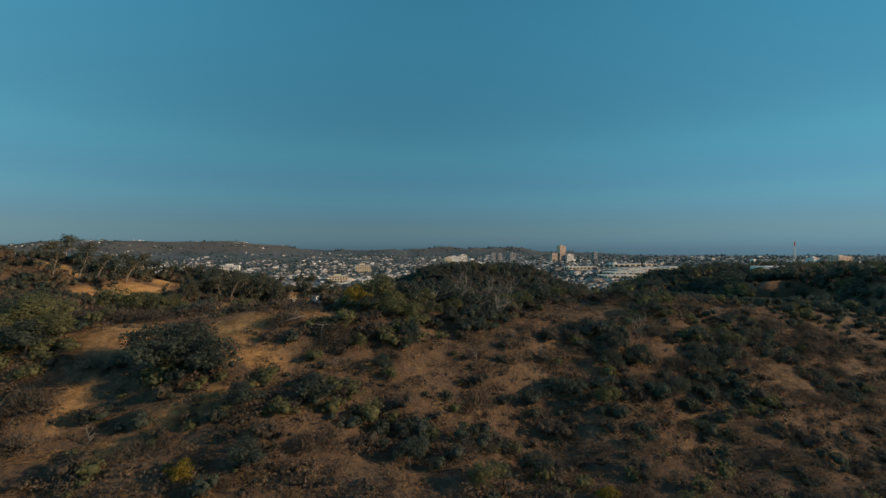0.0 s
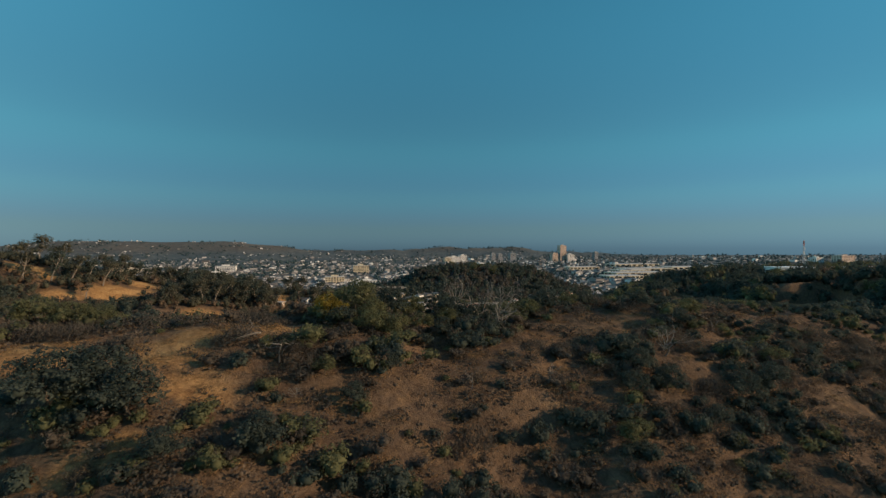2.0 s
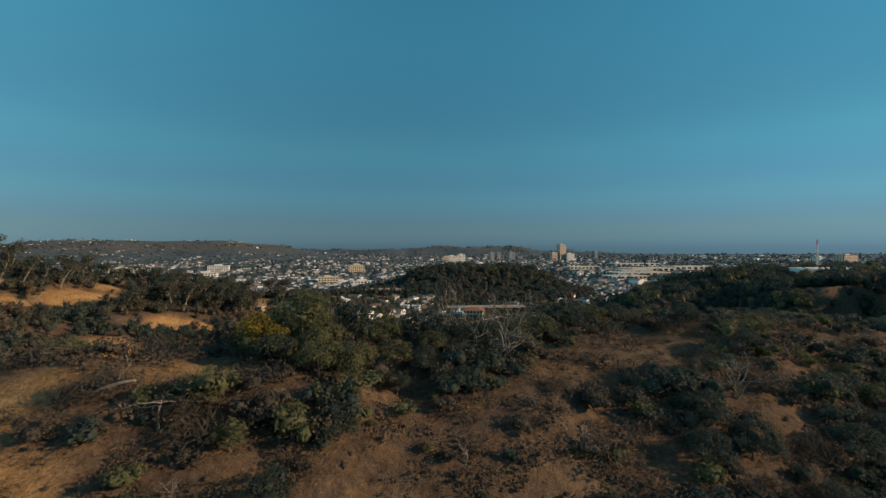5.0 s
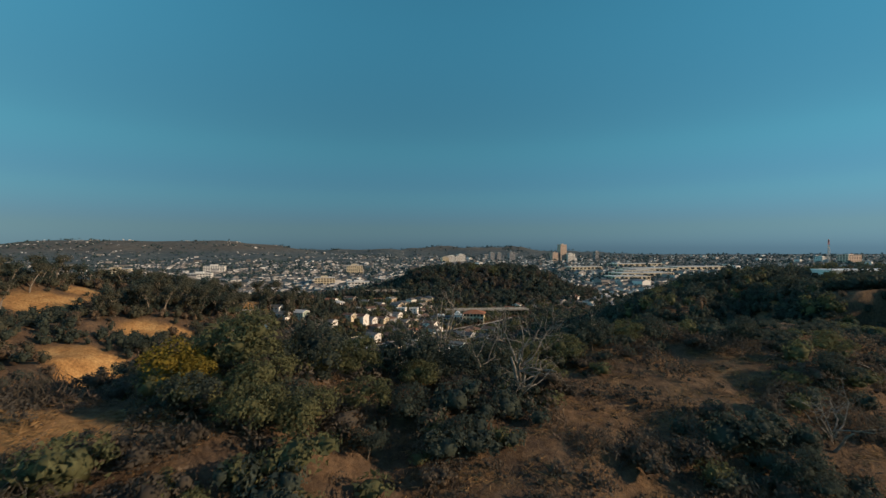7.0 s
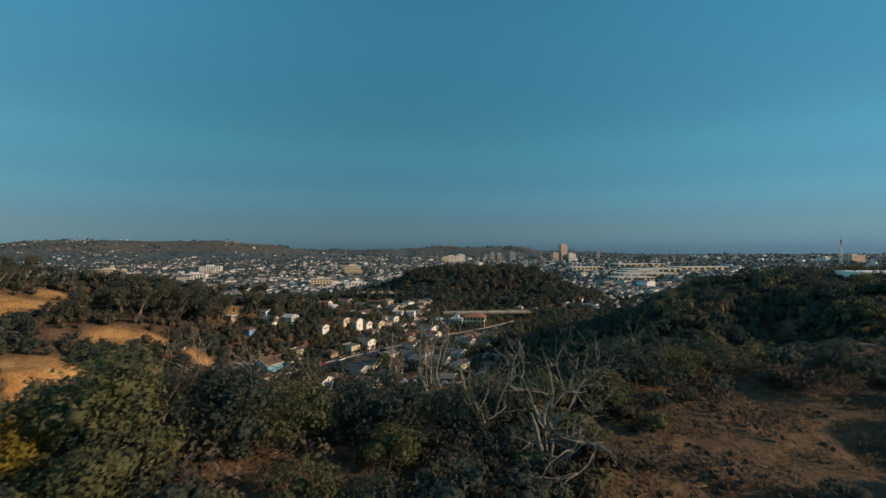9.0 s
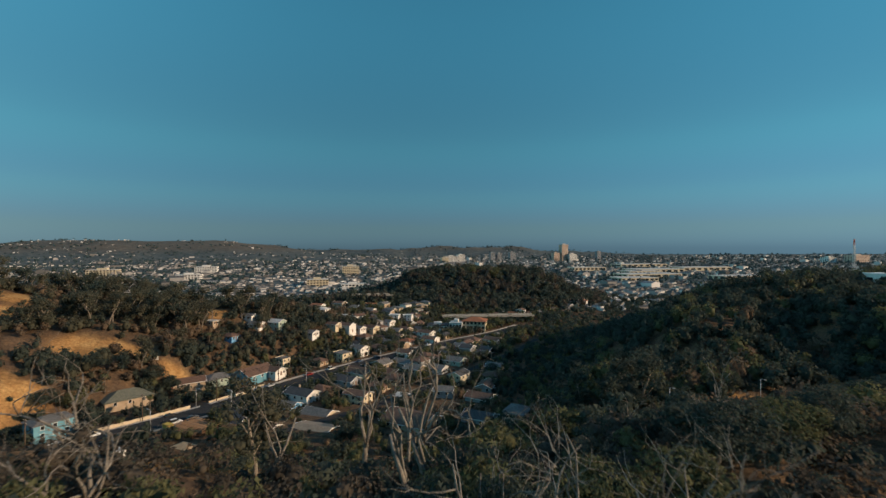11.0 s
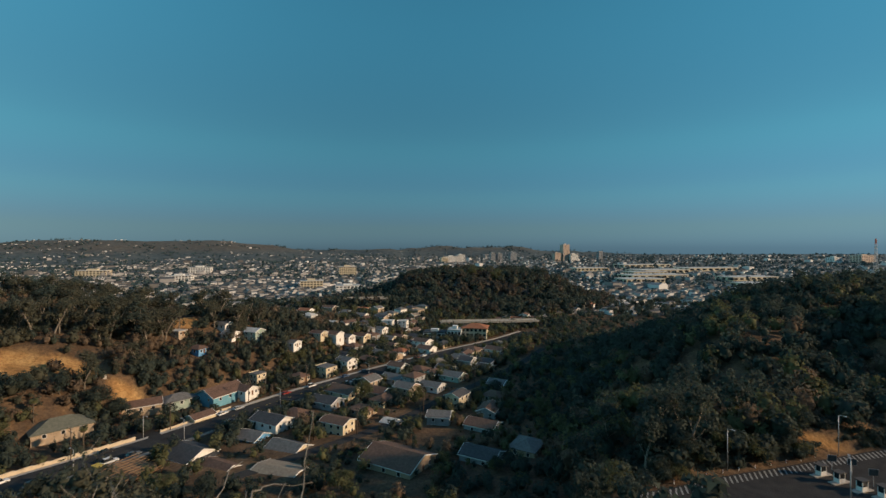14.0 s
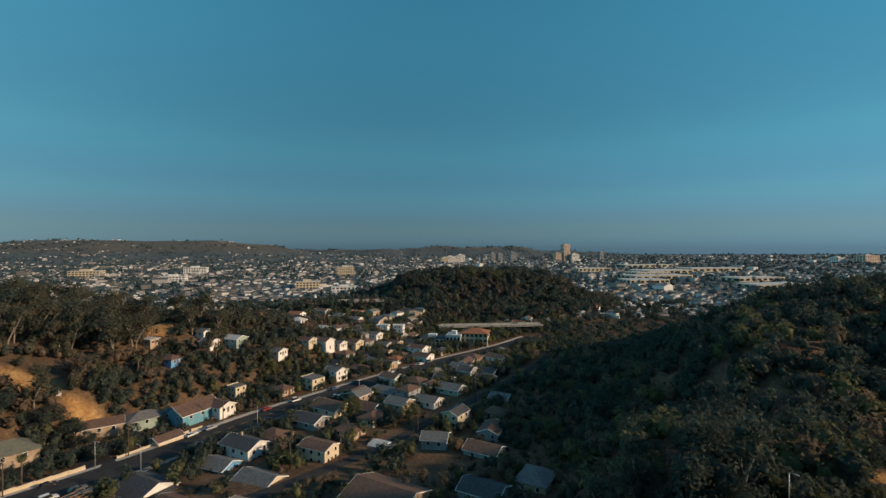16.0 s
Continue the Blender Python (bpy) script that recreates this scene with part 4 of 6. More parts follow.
scatter("garden_hedges", brush, q, M["leaf_dark"], "low dark green hedges and shrubs between houses", "shrubs")
mid = shapes_of(44, 6, 4.2, 7, 1.1, 1, 2)
q = grow(rng, 2600, (-330, 340, 470, 780), 0.1, (0.45, 1.1), want=lambda x, y: (height(x, y) < 4) & ((x > 62) | (x < -125) | (y > 600)))
scatter("valley_trees", mid, q, M["leaf_dark"], "dark green trees across the valley floor", "trees")
q = grow(rng, 3000, (-130, 270, 610, 900), -0.2, (0.7, 1.5), (0.8, 1.4), want=lambda x, y: height(x, y) > -10)
q = q[np.argsort(lattice(q[:, 0] / 30, q[:, 1] / 30, 25) + 0.4 * rng.normal(size=len(q)))]
for name, a, b, mat, label in (("hill_dull_woods", 0.0, 0.3, "leaf_dull", "brown thin woods on a low hill"), ("hill_olive_woods", 0.3, 0.45, "leaf_euca", "grey-green eucalyptus woods on a low hill"), ("hill_woods", 0.45, 1.0, "leaf_dark", "dark woods on a low hill")):
    scatter(name, mid, q[int(a * len(q)):int(b * len(q))], M[mat], label, "woods")

# ---- far city ----
def far_house(r):
    w, l, h, t = r.uniform(4, 7), r.uniform(5, 10), r.uniform(3, 7), r.uniform(1, 2.2)
    return w, l, h, t


def city(name, count, box_, size, label, seed, keep=None):
    r = np.random.default_rng(seed)
    x0, x1, y0, y1 = box_
    y = y0 * (y1 / y0) ** r.random(count)
    x = r.uniform(x0, x1, count) * (y / y1)
    if keep is not None:
        k = keep(x, y)
        x, y = x[k], y[k]
    z = height(x, y) - 0.5
    vs, fs, idx = [], [], []
    for q in range(len(x)):
        w, l, h, t = far_house(r)
        s = size * r.uniform(0.8, 1.5)
        w, l, h, t = w * s, l * s, h * s, t * s
        an = 0.5 + (r.random() < 0.5) * 1.57 + r.normal() * 0.1
        c, d = math.cos(an), math.sin(an)
        pts = [(-l, -w, 0), (l, -w, 0), (l, w, 0), (-l, w, 0), (-l, -w, h), (l, -w, h), (l, w, h), (-l, w, h), (-l, 0, h + t), (l, 0, h + t)]
        n = len(vs) + 0
        vs += [(a * c - b * d + x[q], a * d + b * c + y[q], e + z[q]) for a, b, e in pts]
        fs += [(n, n + 1, n + 5, n + 4), (n + 2, n + 3, n + 7, n + 6), (n + 1, n + 2, n + 6, n + 9, n + 5), (n + 3, n, n + 4, n + 8, n + 7), (n + 4, n + 5, n + 9, n + 8), (n + 6, n + 7, n + 8, n + 9)]
        idx += [0, 0, 0, 0, 1, 1]
    ob = new(name, mesh_of(name, np.array(vs), fs, [M["far_wall"], M["far_roof_hazed"]], idx))
    return tagged(ob, label, "city", kind="stuff")


off_hill = lambda x, y: (height(x, y) < 38 + 120 * (lattice(x / 90, y / 90, 12) > 0.12)) & (bell(x, y, 50, 765, 98, 82) + bell(x, y, 128, 790, 45, 60) < 0.1)
city("city_houses", 12000, (-4200, 4200, 640, 4400), 0.52, "pale and brown houses of a wide city plain", 3, lambda x, y: off_hill(x, y) & (lattice(x / 130, y / 200, 14) + 0.5 * lattice(x / 45, y / 60, 15) < 0.45))
city("city_blocks", 280, (-3600, 4200, 900, 4500), 1.25, "large pale flat buildings across a city plain", 4, off_hill)
lump = shapes_of(6, 5, 5.0, 6.5, 2.4, 0)
r = np.random.default_rng(9)
yy = 640 * (4900 / 640) ** r.random(9500)
xx = r.uniform(-4400, 4400, 9500) * yy / 4200
k = off_hill(xx, yy) & (lattice(xx / 130, yy / 200, 14) + 0.5 * lattice(xx / 45, yy / 60, 15) > -0.3)
scatter("city_trees", lump, np.stack([xx[k], yy[k], r.uniform(0.6, 1.5, k.sum()) * (0.75 + yy[k] / 4000), r.uniform(0.7, 1.1, k.sum())], -1), M["far_leaf_hazed"], "dark trees across a city plain", "trees")
xx, yy = r.uniform(-4200, 1600, 9000), r.uniform(2500, 5200, 9000)
k = (height(xx, yy) > 30) & (lattice(xx / 170, yy / 170, 16) + 0.6 * lattice(xx / 60, yy / 60, 17) > 0.42)
scatter("far_hill_trees", lump, np.stack([xx[k], yy[k], r.uniform(1.0, 2.4, k.sum()), r.uniform(0.7, 1.1, k.sum())], -1), M["far_leaf_hazed"], "dark clumps of trees on far hills", "trees")


# ---- streets, kerbs and walls ----
def ribbon(name, line, half, lift, mat, label, category, shift=0.0, thick=0.3, step=3.0):
    """A strip along a line, shift metres to its right, draped on the ground, with an underside."""
    pts = []
    for (ax, ay), (bx, by) in zip(line, line[1:]):
        n = max(1, int(math.hypot(bx - ax, by - ay) / step))
        pts += [(ax + (bx - ax) * q / n, ay + (by - ay) * q / n) for q in range(n)]
    pts.append(line[-1])
    pts = np.array(pts, float)
    for _ in range(6):
        pts[1:-1] = (pts[:-2] + pts[1:-1] * 2 + pts[2:]) / 4
    d = np.gradient(pts, axis=0)
    d /= np.linalg.norm(d, axis=1)[:, None]
    side = np.stack([d[:, 1], -d[:, 0]], -1)
    mid = pts + side * shift
    zc = np.maximum(height(mid[:, 0], mid[:, 1]), np.maximum(height(mid[:, 0] + side[:, 0] * half, mid[:, 1] + side[:, 1] * half), height(mid[:, 0] - side[:, 0] * half, mid[:, 1] - side[:, 1] * half))) + lift
    zc[1:-1] = (zc[:-2] + zc[1:-1] * 2 + zc[2:]) / 4
    a, b = mid - side * half, mid + side * half
    v = np.concatenate([np.c_[a, zc], np.c_[b, zc], np.c_[a, zc - thick], np.c_[b, zc - thick]])
    n = len(mid)
    f = []
    for q in range(n - 1):
        f += [(q, q + n, q + n + 1, q + 1), (q + 2 * n, q + 2 * n + 1, q + 1, q), (q + n, q + n + 1, q + 3 * n + 1, q + 3 * n)]
    f = [tuple(t if m else t[::-1]) for m, t in ((1, t) for t in f)]
    me = mesh_of(name, v, f, [mat])
    bm = bmesh.new()
    bm.from_mesh(me)
    bmesh.ops.recalc_face_normals(bm, faces=bm.faces)
    bm.to_mesh(me)
    bm.free()
    ob = new(name, me)
    return tagged(ob, label, category, kind="structure")


M["line_white"] = material("line_white", [(0.16, 0.16, 0.155), (0.34, 0.34, 0.33)], 0.8, 1.0)
M["line_yellow"] = material("line_yellow", [(0.45, 0.3, 0.05), (0.6, 0.42, 0.1)], 0.8, 1.0)
M["plaster"] = material("plaster", [(0.46, 0.37, 0.25), (0.62, 0.52, 0.38)], 0.85, 0.5, 0.3, 6)
ribbon("road", STREET, 6.5, 0.12, M["asphalt"], "grey asphalt street running down the valley", "road")
ribbon("road_alley", ALLEY, 2.2, 0.1, M["asphalt"], "narrow worn asphalt alley between gardens", "road")
ribbon("road_spur", SPUR, 4.0, 0.13, M["asphalt"], "short asphalt side street", "road")
M["concrete_worn"] = material("concrete_worn", [(0.14, 0.13, 0.115), (0.24, 0.22, 0.19)], 0.9, 0.5, 0.3, 9)
ribbon("pavement", STREET, 1.0, 0.27, M["concrete_worn"], "worn grey concrete pavement along a street", "pavement", 7.6)
ribbon("pavement_far", STREET, 1.2, 0.27, M["concrete"], "pale concrete pavement along a street", "pavement", -7.8)


def at_street(s, off):
    """A place s metres along the street, off metres to its right, and the street's heading."""
    run = 0.0
    for (ax, ay), (bx, by) in zip(STREET, STREET[1:]):
        n = math.hypot(bx - ax, by - ay)
        if s <= run + n or (bx, by) == STREET[-1]:
            q = (s - run) / n
            dx, dy = (bx - ax) / n, (by - ay) / n
            return ax + dx * n * q + dy * off, ay + dy * n * q - dx * off, math.degrees(math.atan2(dy, dx))
        run += n


def garden_wall(s0, s1, off, tall, mat, label):
    root = new("garden_wall")
    n = max(2, int((s1 - s0) / 4))
    for q in range(n):
        x, y, an = at_street(s0 + (s1 - s0) * (q + 0.5) / n, off)
        l = (s1 - s0) / n
        w = part("panel", box_mesh("wall_panel", -l / 2 - 0.02, l / 2 + 0.02, -0.15, 0.15, -1.5, tall, mat), root)
        w.matrix_basis = pose(x, y, float(street_z(y)) + 0.1, 0, 0, an)
        c = part("coping", box_mesh("wall_coping", -l / 2 - 0.02, l / 2 + 0.02, -0.2, 0.2, tall, tall + 0.12, mat), root)
        c.matrix_basis = w.matrix_basis.copy()
        if q % 2 == 0:
            p = part("pier", box_mesh("wall_pier", -0.25, 0.25, -0.25, 0.25, -1.5, tall + 0.35, mat), root)
            p.matrix_basis = pose(*at_street(s0 + (s1 - s0) * q / n, off)[:2], float(street_z(y)) + 0.1, 0, 0, an)
    return tagged(root, label, "wall", "walls beside the street")


garden_wall(80, 118, -9.4, 2.8, M["plaster"], "cream plastered retaining wall beside the street")
garden_wall(66, 78, -9.4, 2.2, M["wall_grey"], "grey plastered garden wall beside the street")
garden_wall(128, 158, -9.4, 2.3, M["plaster"], "pale retaining wall beside the street")
garden_wall(172, 196, -9.4, 1.2, M["plaster"], "low pale garden wall beside the street")
garden_wall(204, 232, -9.4, 1.3, M["plaster"], "low pale garden wall beside the street")
garden_wall(244, 268, -9.4, 1.2, M["plaster"], "low pale garden wall beside the street")
centre = new("road_marking")
for q, s0 in enumerate(range(20, 330, 6)):
    x, y, an = at_street(s0, 0)
    m_ = part("dash", box_mesh("dash", -1.5, 1.5, -0.08, 0.08, -0.1, 0.02, M["line_yellow"]), centre)
    m_.matrix_basis = pose(x, y, ground_at(x, y) + 0.13, 0, 0, an)
tagged(centre, "faded yellow centre line on asphalt", "marking", kind="structure")


# ---- cars ----
M["tyre"] = material("tyre", [(0.012, 0.012, 0.012), (0.022, 0.022, 0.022)], 0.85, 6.0)
M["rim"] = material("rim", [(0.35, 0.35, 0.36), (0.45, 0.45, 0.46)], 0.35, 6.0, metal=0.8)
M["lamp_red"] = material("lamp_red", [(0.35, 0.02, 0.015), (0.45, 0.03, 0.02)], 0.3, 6.0)
M["lamp_clear"] = material("lamp_clear", [(0.65, 0.65, 0.62), (0.75, 0.75, 0.72)], 0.2, 6.0)


def car(name, tone, x, y, an, z, label, tall=1.45, length=4.5):
    root = new(name)
    root.matrix_basis = pose(x, y, z, 0, 0, an)
    paint = material("paint_" + label.split()[0], [tuple(c * 0.9 for c in tone), tone], 0.3, 3.0, spec=0.5)
    h = length / 2
    prof = [(-h, 0.35), (-h, 0.85), (-h + 0.15, 0.95), (h - 1.25, 0.98), (h - 0.1, 0.78), (h, 0.6), (h, 0.35)]
    cab = [(-h + 0.25, 0.95), (-h + 0.75, tall), (h - 2.1, tall), (h - 1.2, 0.96)]

    def prism(pts, w0, w1):
        n = len(pts)
        v = [(a, -(w0 if b < 1.1 else w1), b) for a, b in pts] + [(a, (w0 if b < 1.1 else w1), b) for a, b in pts]
        f = [tuple(range(n)), tuple(range(2 * n - 1, n - 1, -1))] + [(q, q + n, (q + 1) % n + n, (q + 1) % n) for q in range(n)]
        return v, f

    def solid(nm, pts, w0, w1, mat, parent):
        v, f = prism(pts, w0, w1)
        me = mesh_of(nm, np.array(v), f, [mat])
        bm = bmesh.new()
        bm.from_mesh(me)
        bmesh.ops.recalc_face_normals(bm, faces=bm.faces)
        bmesh.ops.bevel(bm, geom=bm.edges[:], offset=0.05, segments=1, affect="EDGES")
        bm.to_mesh(me)
        bm.free()
        return part(nm, me, parent)
    solid("body", prof, 0.9, 0.9, paint, root)
    solid("glasshouse", cab, 0.84, 0.7, M["glass_dark"], root)
    part("roof", box_mesh("car_roof", -h + 0.7, h - 2.05, -0.69, 0.69, tall - 0.03, tall + 0.03, paint), root)
    for sx in (-h + 0.85, h - 0.9):
        for sy in (-1, 1):
            v, f = tube([(sx, sy * 0.72, 0.33), (sx, sy * 0.92, 0.33)], [0.33, 0.33], 12)
            wheel = part("wheel", mesh_of("wheel", np.array([tuple(p) for p in v]), f, [M["tyre"]]), root)
            v, f = tube([(sx, sy * 0.9, 0.33), (sx, sy * 0.93, 0.33)], [0.2, 0.2], 10)
            part("rim", mesh_of("rim", np.array([tuple(p) for p in v]), f, [M["rim"]]), wheel)
    for sy in (-1, 1):
        part("headlight", box_mesh("headlight", h - 0.1, h + 0.01, sy * 0.65 - 0.16, sy * 0.65 + 0.16, 0.58, 0.72, M["lamp_clear"]), root)
        part("tail_light", box_mesh("tail_light", -h - 0.01, -h + 0.1, sy * 0.7 - 0.12, sy * 0.7 + 0.12, 0.68, 0.86, M["lamp_red"]), root)
    return tagged(root, label, "car", "parked cars")


TONES = {"white": (0.75, 0.75, 0.74), "black": (0.02, 0.02, 0.022), "silver": (0.45, 0.46, 0.47), "red": (0.3, 0.03, 0.025), "grey": (0.12, 0.125, 0.13), "blue": (0.06, 0.11, 0.2), "tan": (0.4, 0.34, 0.26)}


def park(s0, off, tone, kind="sedan", turn=0):
    x, y, an = at_street(s0, off)
    tall = {"sedan": 1.45, "van": 1.95}[kind]
    car("car", TONES[tone], x, y, an + turn, ground_at(x, y) + 0.12, f"{tone} {'van' if kind == 'van' else 'car'} parked at the kerb of the street", tall, 4.9 if kind == "van" else 4.5)


for s0, off, tone, kind in ((68, -5.3, "white", "sedan"), (73.5, -5.3, "silver", "sedan"), (79.5, -5.3, "white", "van"), (107, -5.3, "black", "sedan"), (84, 5.3, "grey", "van"), (103, 5.3, "white", "van"), (110, 5.3, "grey", "sedan"),
                          (152, -5.3, "white", "sedan"), (159, -5.3, "silver", "sedan"), (147, 5.3, "grey", "sedan"), (176, 5.3, "black", "sedan"), (184, -5.3, "red", "sedan"), (199, -5.3, "white", "van"), (214, 5.3, "white", "sedan"),
                          (222, -5.3, "blue", "sedan"), (236, -5.3, "grey", "sedan"), (248, 5.3, "silver", "sedan"), (262, -5.3, "white", "sedan"), (270, -5.3, "black", "sedan"), (281, -5.3, "red", "sedan"), (288, -5.3, "white", "sedan"), (296, -5.3, "grey", "van")):
    park(s0, off, tone, kind)
car("car", TONES["black"], -122, 338, 140, ground_at(-122, 338) + 0.15, "black car parked in a side street")
car("car", TONES["white"], -96, 436, 20, ground_at(-96, 436) + 0.1, "white van parked beside a hillside house", 1.95, 4.9)
car("car", TONES["grey"], -6, 334, 55, ground_at(-6, 334) + 0.15, "grey car parked in the alley")
car("car", TONES["blue"], 16, 366, 55, ground_at(16, 366) + 0.15, "blue car parked beside the alley")


# ---- poles and cables ----
M["pole_wood"] = material("pole_wood", [(0.07, 0.05, 0.035), (0.13, 0.095, 0.07)], 0.9, 3.0)
M["steel"] = material("steel", [(0.36, 0.37, 0.38), (0.48, 0.49, 0.5)], 0.5, 4.0, metal=0.4)
POLE_TOPS = []


def utility_pole(x, y, tall, an):
    root = new("utility_pole")
    z = ground_at(x, y)
    root.matrix_basis = pose(x, y, z, 0, 0, an)
    v, f = tube([(0, 0, -1), (0, 0, tall * 0.5), (0, 0, tall)], [0.2, 0.17, 0.13], 8)
    part("pole", mesh_of("pole", np.array([tuple(p) for p in v]), f, [M["pole_wood"]], smooth=True), root)
    for zc in (tall - 0.5, tall - 1.6):
        part("crossarm", box_mesh("crossarm", -0.08, 0.08, -1.4, 1.4, zc - 0.07, zc + 0.07, M["pole_wood"]), root)
        for yy in (-1.25, -0.45, 0.45, 1.25):
            part("insulator", box_mesh("insulator", -0.06, 0.06, yy - 0.06, yy + 0.06, zc + 0.07, zc + 0.28, M["concrete"]), root)
    POLE_TOPS.append([root.matrix_basis @ Vector((0, yy, tall - 0.2)) for yy in (-1.25, 0.45, 1.25)])
    return tagged(root, "dark wooden utility pole with two crossarms", "pole", "utility poles")


def cable(a, b, name="cable"):
    cu = bpy.data.curves.new(name, "CURVE")
    cu.dimensions, cu.bevel_depth, cu.bevel_resolution = "3D", 0.018, 1
    sp = cu.splines.new("POLY")
    n = 10
    sp.points.add(n)
    for q in range(n + 1):
        p = a.lerp(b, q / n)
        sp.points[q].co = (p.x, p.y, p.z - 4 * 0.8 * (q / n) * (1 - q / n), 1)
    cu.materials.append(M["tyre"])
    return tagged(new(name, cu), "thin black overhead cable between poles", "cable", "cables along the street")


for s0 in (62, 98, 131, 166, 198, 232, 266, 300):
    x, y, an = at_street(s0, -8.3)
    utility_pole(x, y, 11.0, an)
for a_, b_ in zip(POLE_TOPS, POLE_TOPS[1:]):
    for p0, p1 in zip(a_, b_):
        cable(p0, p1)
for x, y, an in ((-36, 318, 60), (-21, 323, 55), (3, 350, 55), (28, 386, 55)):
    utility_pole(x, y, 10.5, an)


def street_lamp(x, y, tall, an, z=None, arm=1.8, label="slim grey steel street lamp with a short arm"):
    root = new("street_lamp")
    root.matrix_basis = pose(x, y, ground_at(x, y) if z is None else z, 0, 0, an)
    v, f = tube([(0, 0, -0.5), (0, 0, tall)], [0.13, 0.08], 8)
    part("post", mesh_of("post", np.array([tuple(p) for p in v]), f, [M["steel"]], smooth=True), root)
    v, f = tube([(0, 0, tall - 0.05), (arm * 0.5, 0, tall + 0.15), (arm, 0, tall + 0.15)], [0.06, 0.05, 0.05], 6)
    part("arm", mesh_of("arm", np.array([tuple(p) for p in v]), f, [M["steel"]], smooth=True), root)
    part("lamp_head", box_mesh("lamp_head", arm - 0.1, arm + 0.65, -0.16, 0.16, tall + 0.06, tall + 0.22, M["steel"]), root)
    return tagged(root, label, "street lamp", "street lamps")


for s0, off in ((121, -8.6), (125, 8.6), (170, 8.6), (226, 8.6), (92, 8.6)):
    x, y, an = at_street(s0, off)
    street_lamp(x, y, 8.5, an + (90 if off > 0 else -90))


# ---- lot with hatched edge, kiosks and lamps ----
LOT_Z = 6.06
lot_v = [(49.5, 251.7), (52, 252.5), (64, 255.5), (72, 258.5), (84, 262), (96, 265), (110, 269), (128, 274), (150, 280), (185, 287), (215, 285), (215, 236), (66, 234), (57, 240)]
me = bpy.data.meshes.new("lot")
n_ = len(lot_v)
me.from_pydata([(x, y, LOT_Z) for x, y in lot_v] + [(x, y, LOT_Z - 0.6) for x, y in lot_v], [], [tuple(range(n_))[::-1]] + [(q, (q + 1) % n_, (q + 1) % n_ + n_, q + n_) for q in range(n_)])
bm = bmesh.new()
bm.from_mesh(me)
bmesh.ops.recalc_face_normals(bm, faces=bm.faces)
bm.to_mesh(me)
bm.free()
me.materials.append(M["asphalt"])
lot_ob = tagged(new("road_lot", me), "dark asphalt lot at the foot of a wooded hill", "lot", kind="structure")
EDGE = [(50, 250.1), (52, 250.7), (64, 253.6), (72, 256.6), (84, 260.1), (96, 263.1), (110, 267.1), (128, 272.1), (150, 278.1)]
hatch = new("hatch_marking")


def at_edge(s):
    run = 0.0
    for (ax, ay), (bx, by) in zip(EDGE, EDGE[1:]):
        n = math.hypot(bx - ax, by - ay)
        if s <= run + n:
            return ax + (bx - ax) * (s - run) / n, ay + (by - ay) * (s - run) / n, math.degrees(math.atan2(by - ay, bx - ax))
        run += n
    return bx, by, 15


for q in range(70):
    x, y, an = at_edge(0.5 + q * 1.5)
    m_ = part("stripe", box_mesh("stripe", -0.2, 0.2, -1.7, 1.7, -0.02, 0.012, M["line_white"]), hatch)
    m_.matrix_basis = pose(x, y, LOT_Z, 0, 0, an - 38)
tagged(hatch, "white diagonal hatching along the edge of a lot", "marking", kind="structure")
for q in range(13):
    x, y, an = at_edge(1 + q * 5.0)
    root = new("bollard")
    root.matrix_basis = pose(x - 0.6, y + 2.9, LOT_Z - 0.2)
    v, f = tube([(0, 0, -0.4), (0, 0, 1.05), (0, 0, 1.12)], [0.1, 0.1, 0.05], 8)
    part("post", mesh_of("bollard_post", np.array([tuple(p) for p in v]), f, [M["trim_white"]]), root)
    part("band", box_mesh("bollard_band", -0.108, 0.108, -0.108, 0.108, 0.8, 0.9, M["lamp_red"]), root)
    tagged(root, "white roadside marker post at the edge of a lot", "bollard", "marker posts of the lot")
for x, y, an in ((81.0, 262.9, -60), (115.9, 271.6, -60), (172, 283, -60), (97, 247, 60)):
    street_lamp(x, y, 10.5, an, LOT_Z - 0.1, 1.1, "tall slim grey lamp post at the edge of a lot")


def kiosk(x, y, an):
    root = new("kiosk")
    root.matrix_basis = pose(x, y, LOT_Z, 0, 0, an)
    part("island", box_mesh("kiosk_island", -2.6, 2.6, -0.8, 0.8, -0.1, 0.16, M["concrete"]), root)
    for sx in (-1, 1):
        for sy in (-1, 1):
            part("post", box_mesh("kiosk_post", sx * 0.85 - 0.06, sx * 0.85 + 0.06, sy * 0.6 - 0.06, sy * 0.6 + 0.06, 0.16, 2.4, M["trim_white"]), root)
    part("base", box_mesh("kiosk_base", -0.88, 0.88, -0.62, 0.62, 0.16, 1.1, M["trim_white"]), root)
    part("glazing", box_mesh("kiosk_glazing", -0.82, 0.82, -0.57, 0.57, 1.1, 2.3, M["glass_dark"]), root)
    part("roof", box_mesh("kiosk_roof", -1.15, 1.15, -0.9, 0.9, 2.4, 2.62, M["roof_dark"]), root)
    return tagged(root, "small white toll kiosk with dark roof on a concrete island", "kiosk", "kiosks of the lot")


for x, y, an in ((102.3, 260.9, 15), (103.7, 257.4, 15), (105.6, 253.7, 15), (108.0, 251.1, 15)):
    kiosk(x, y, an)


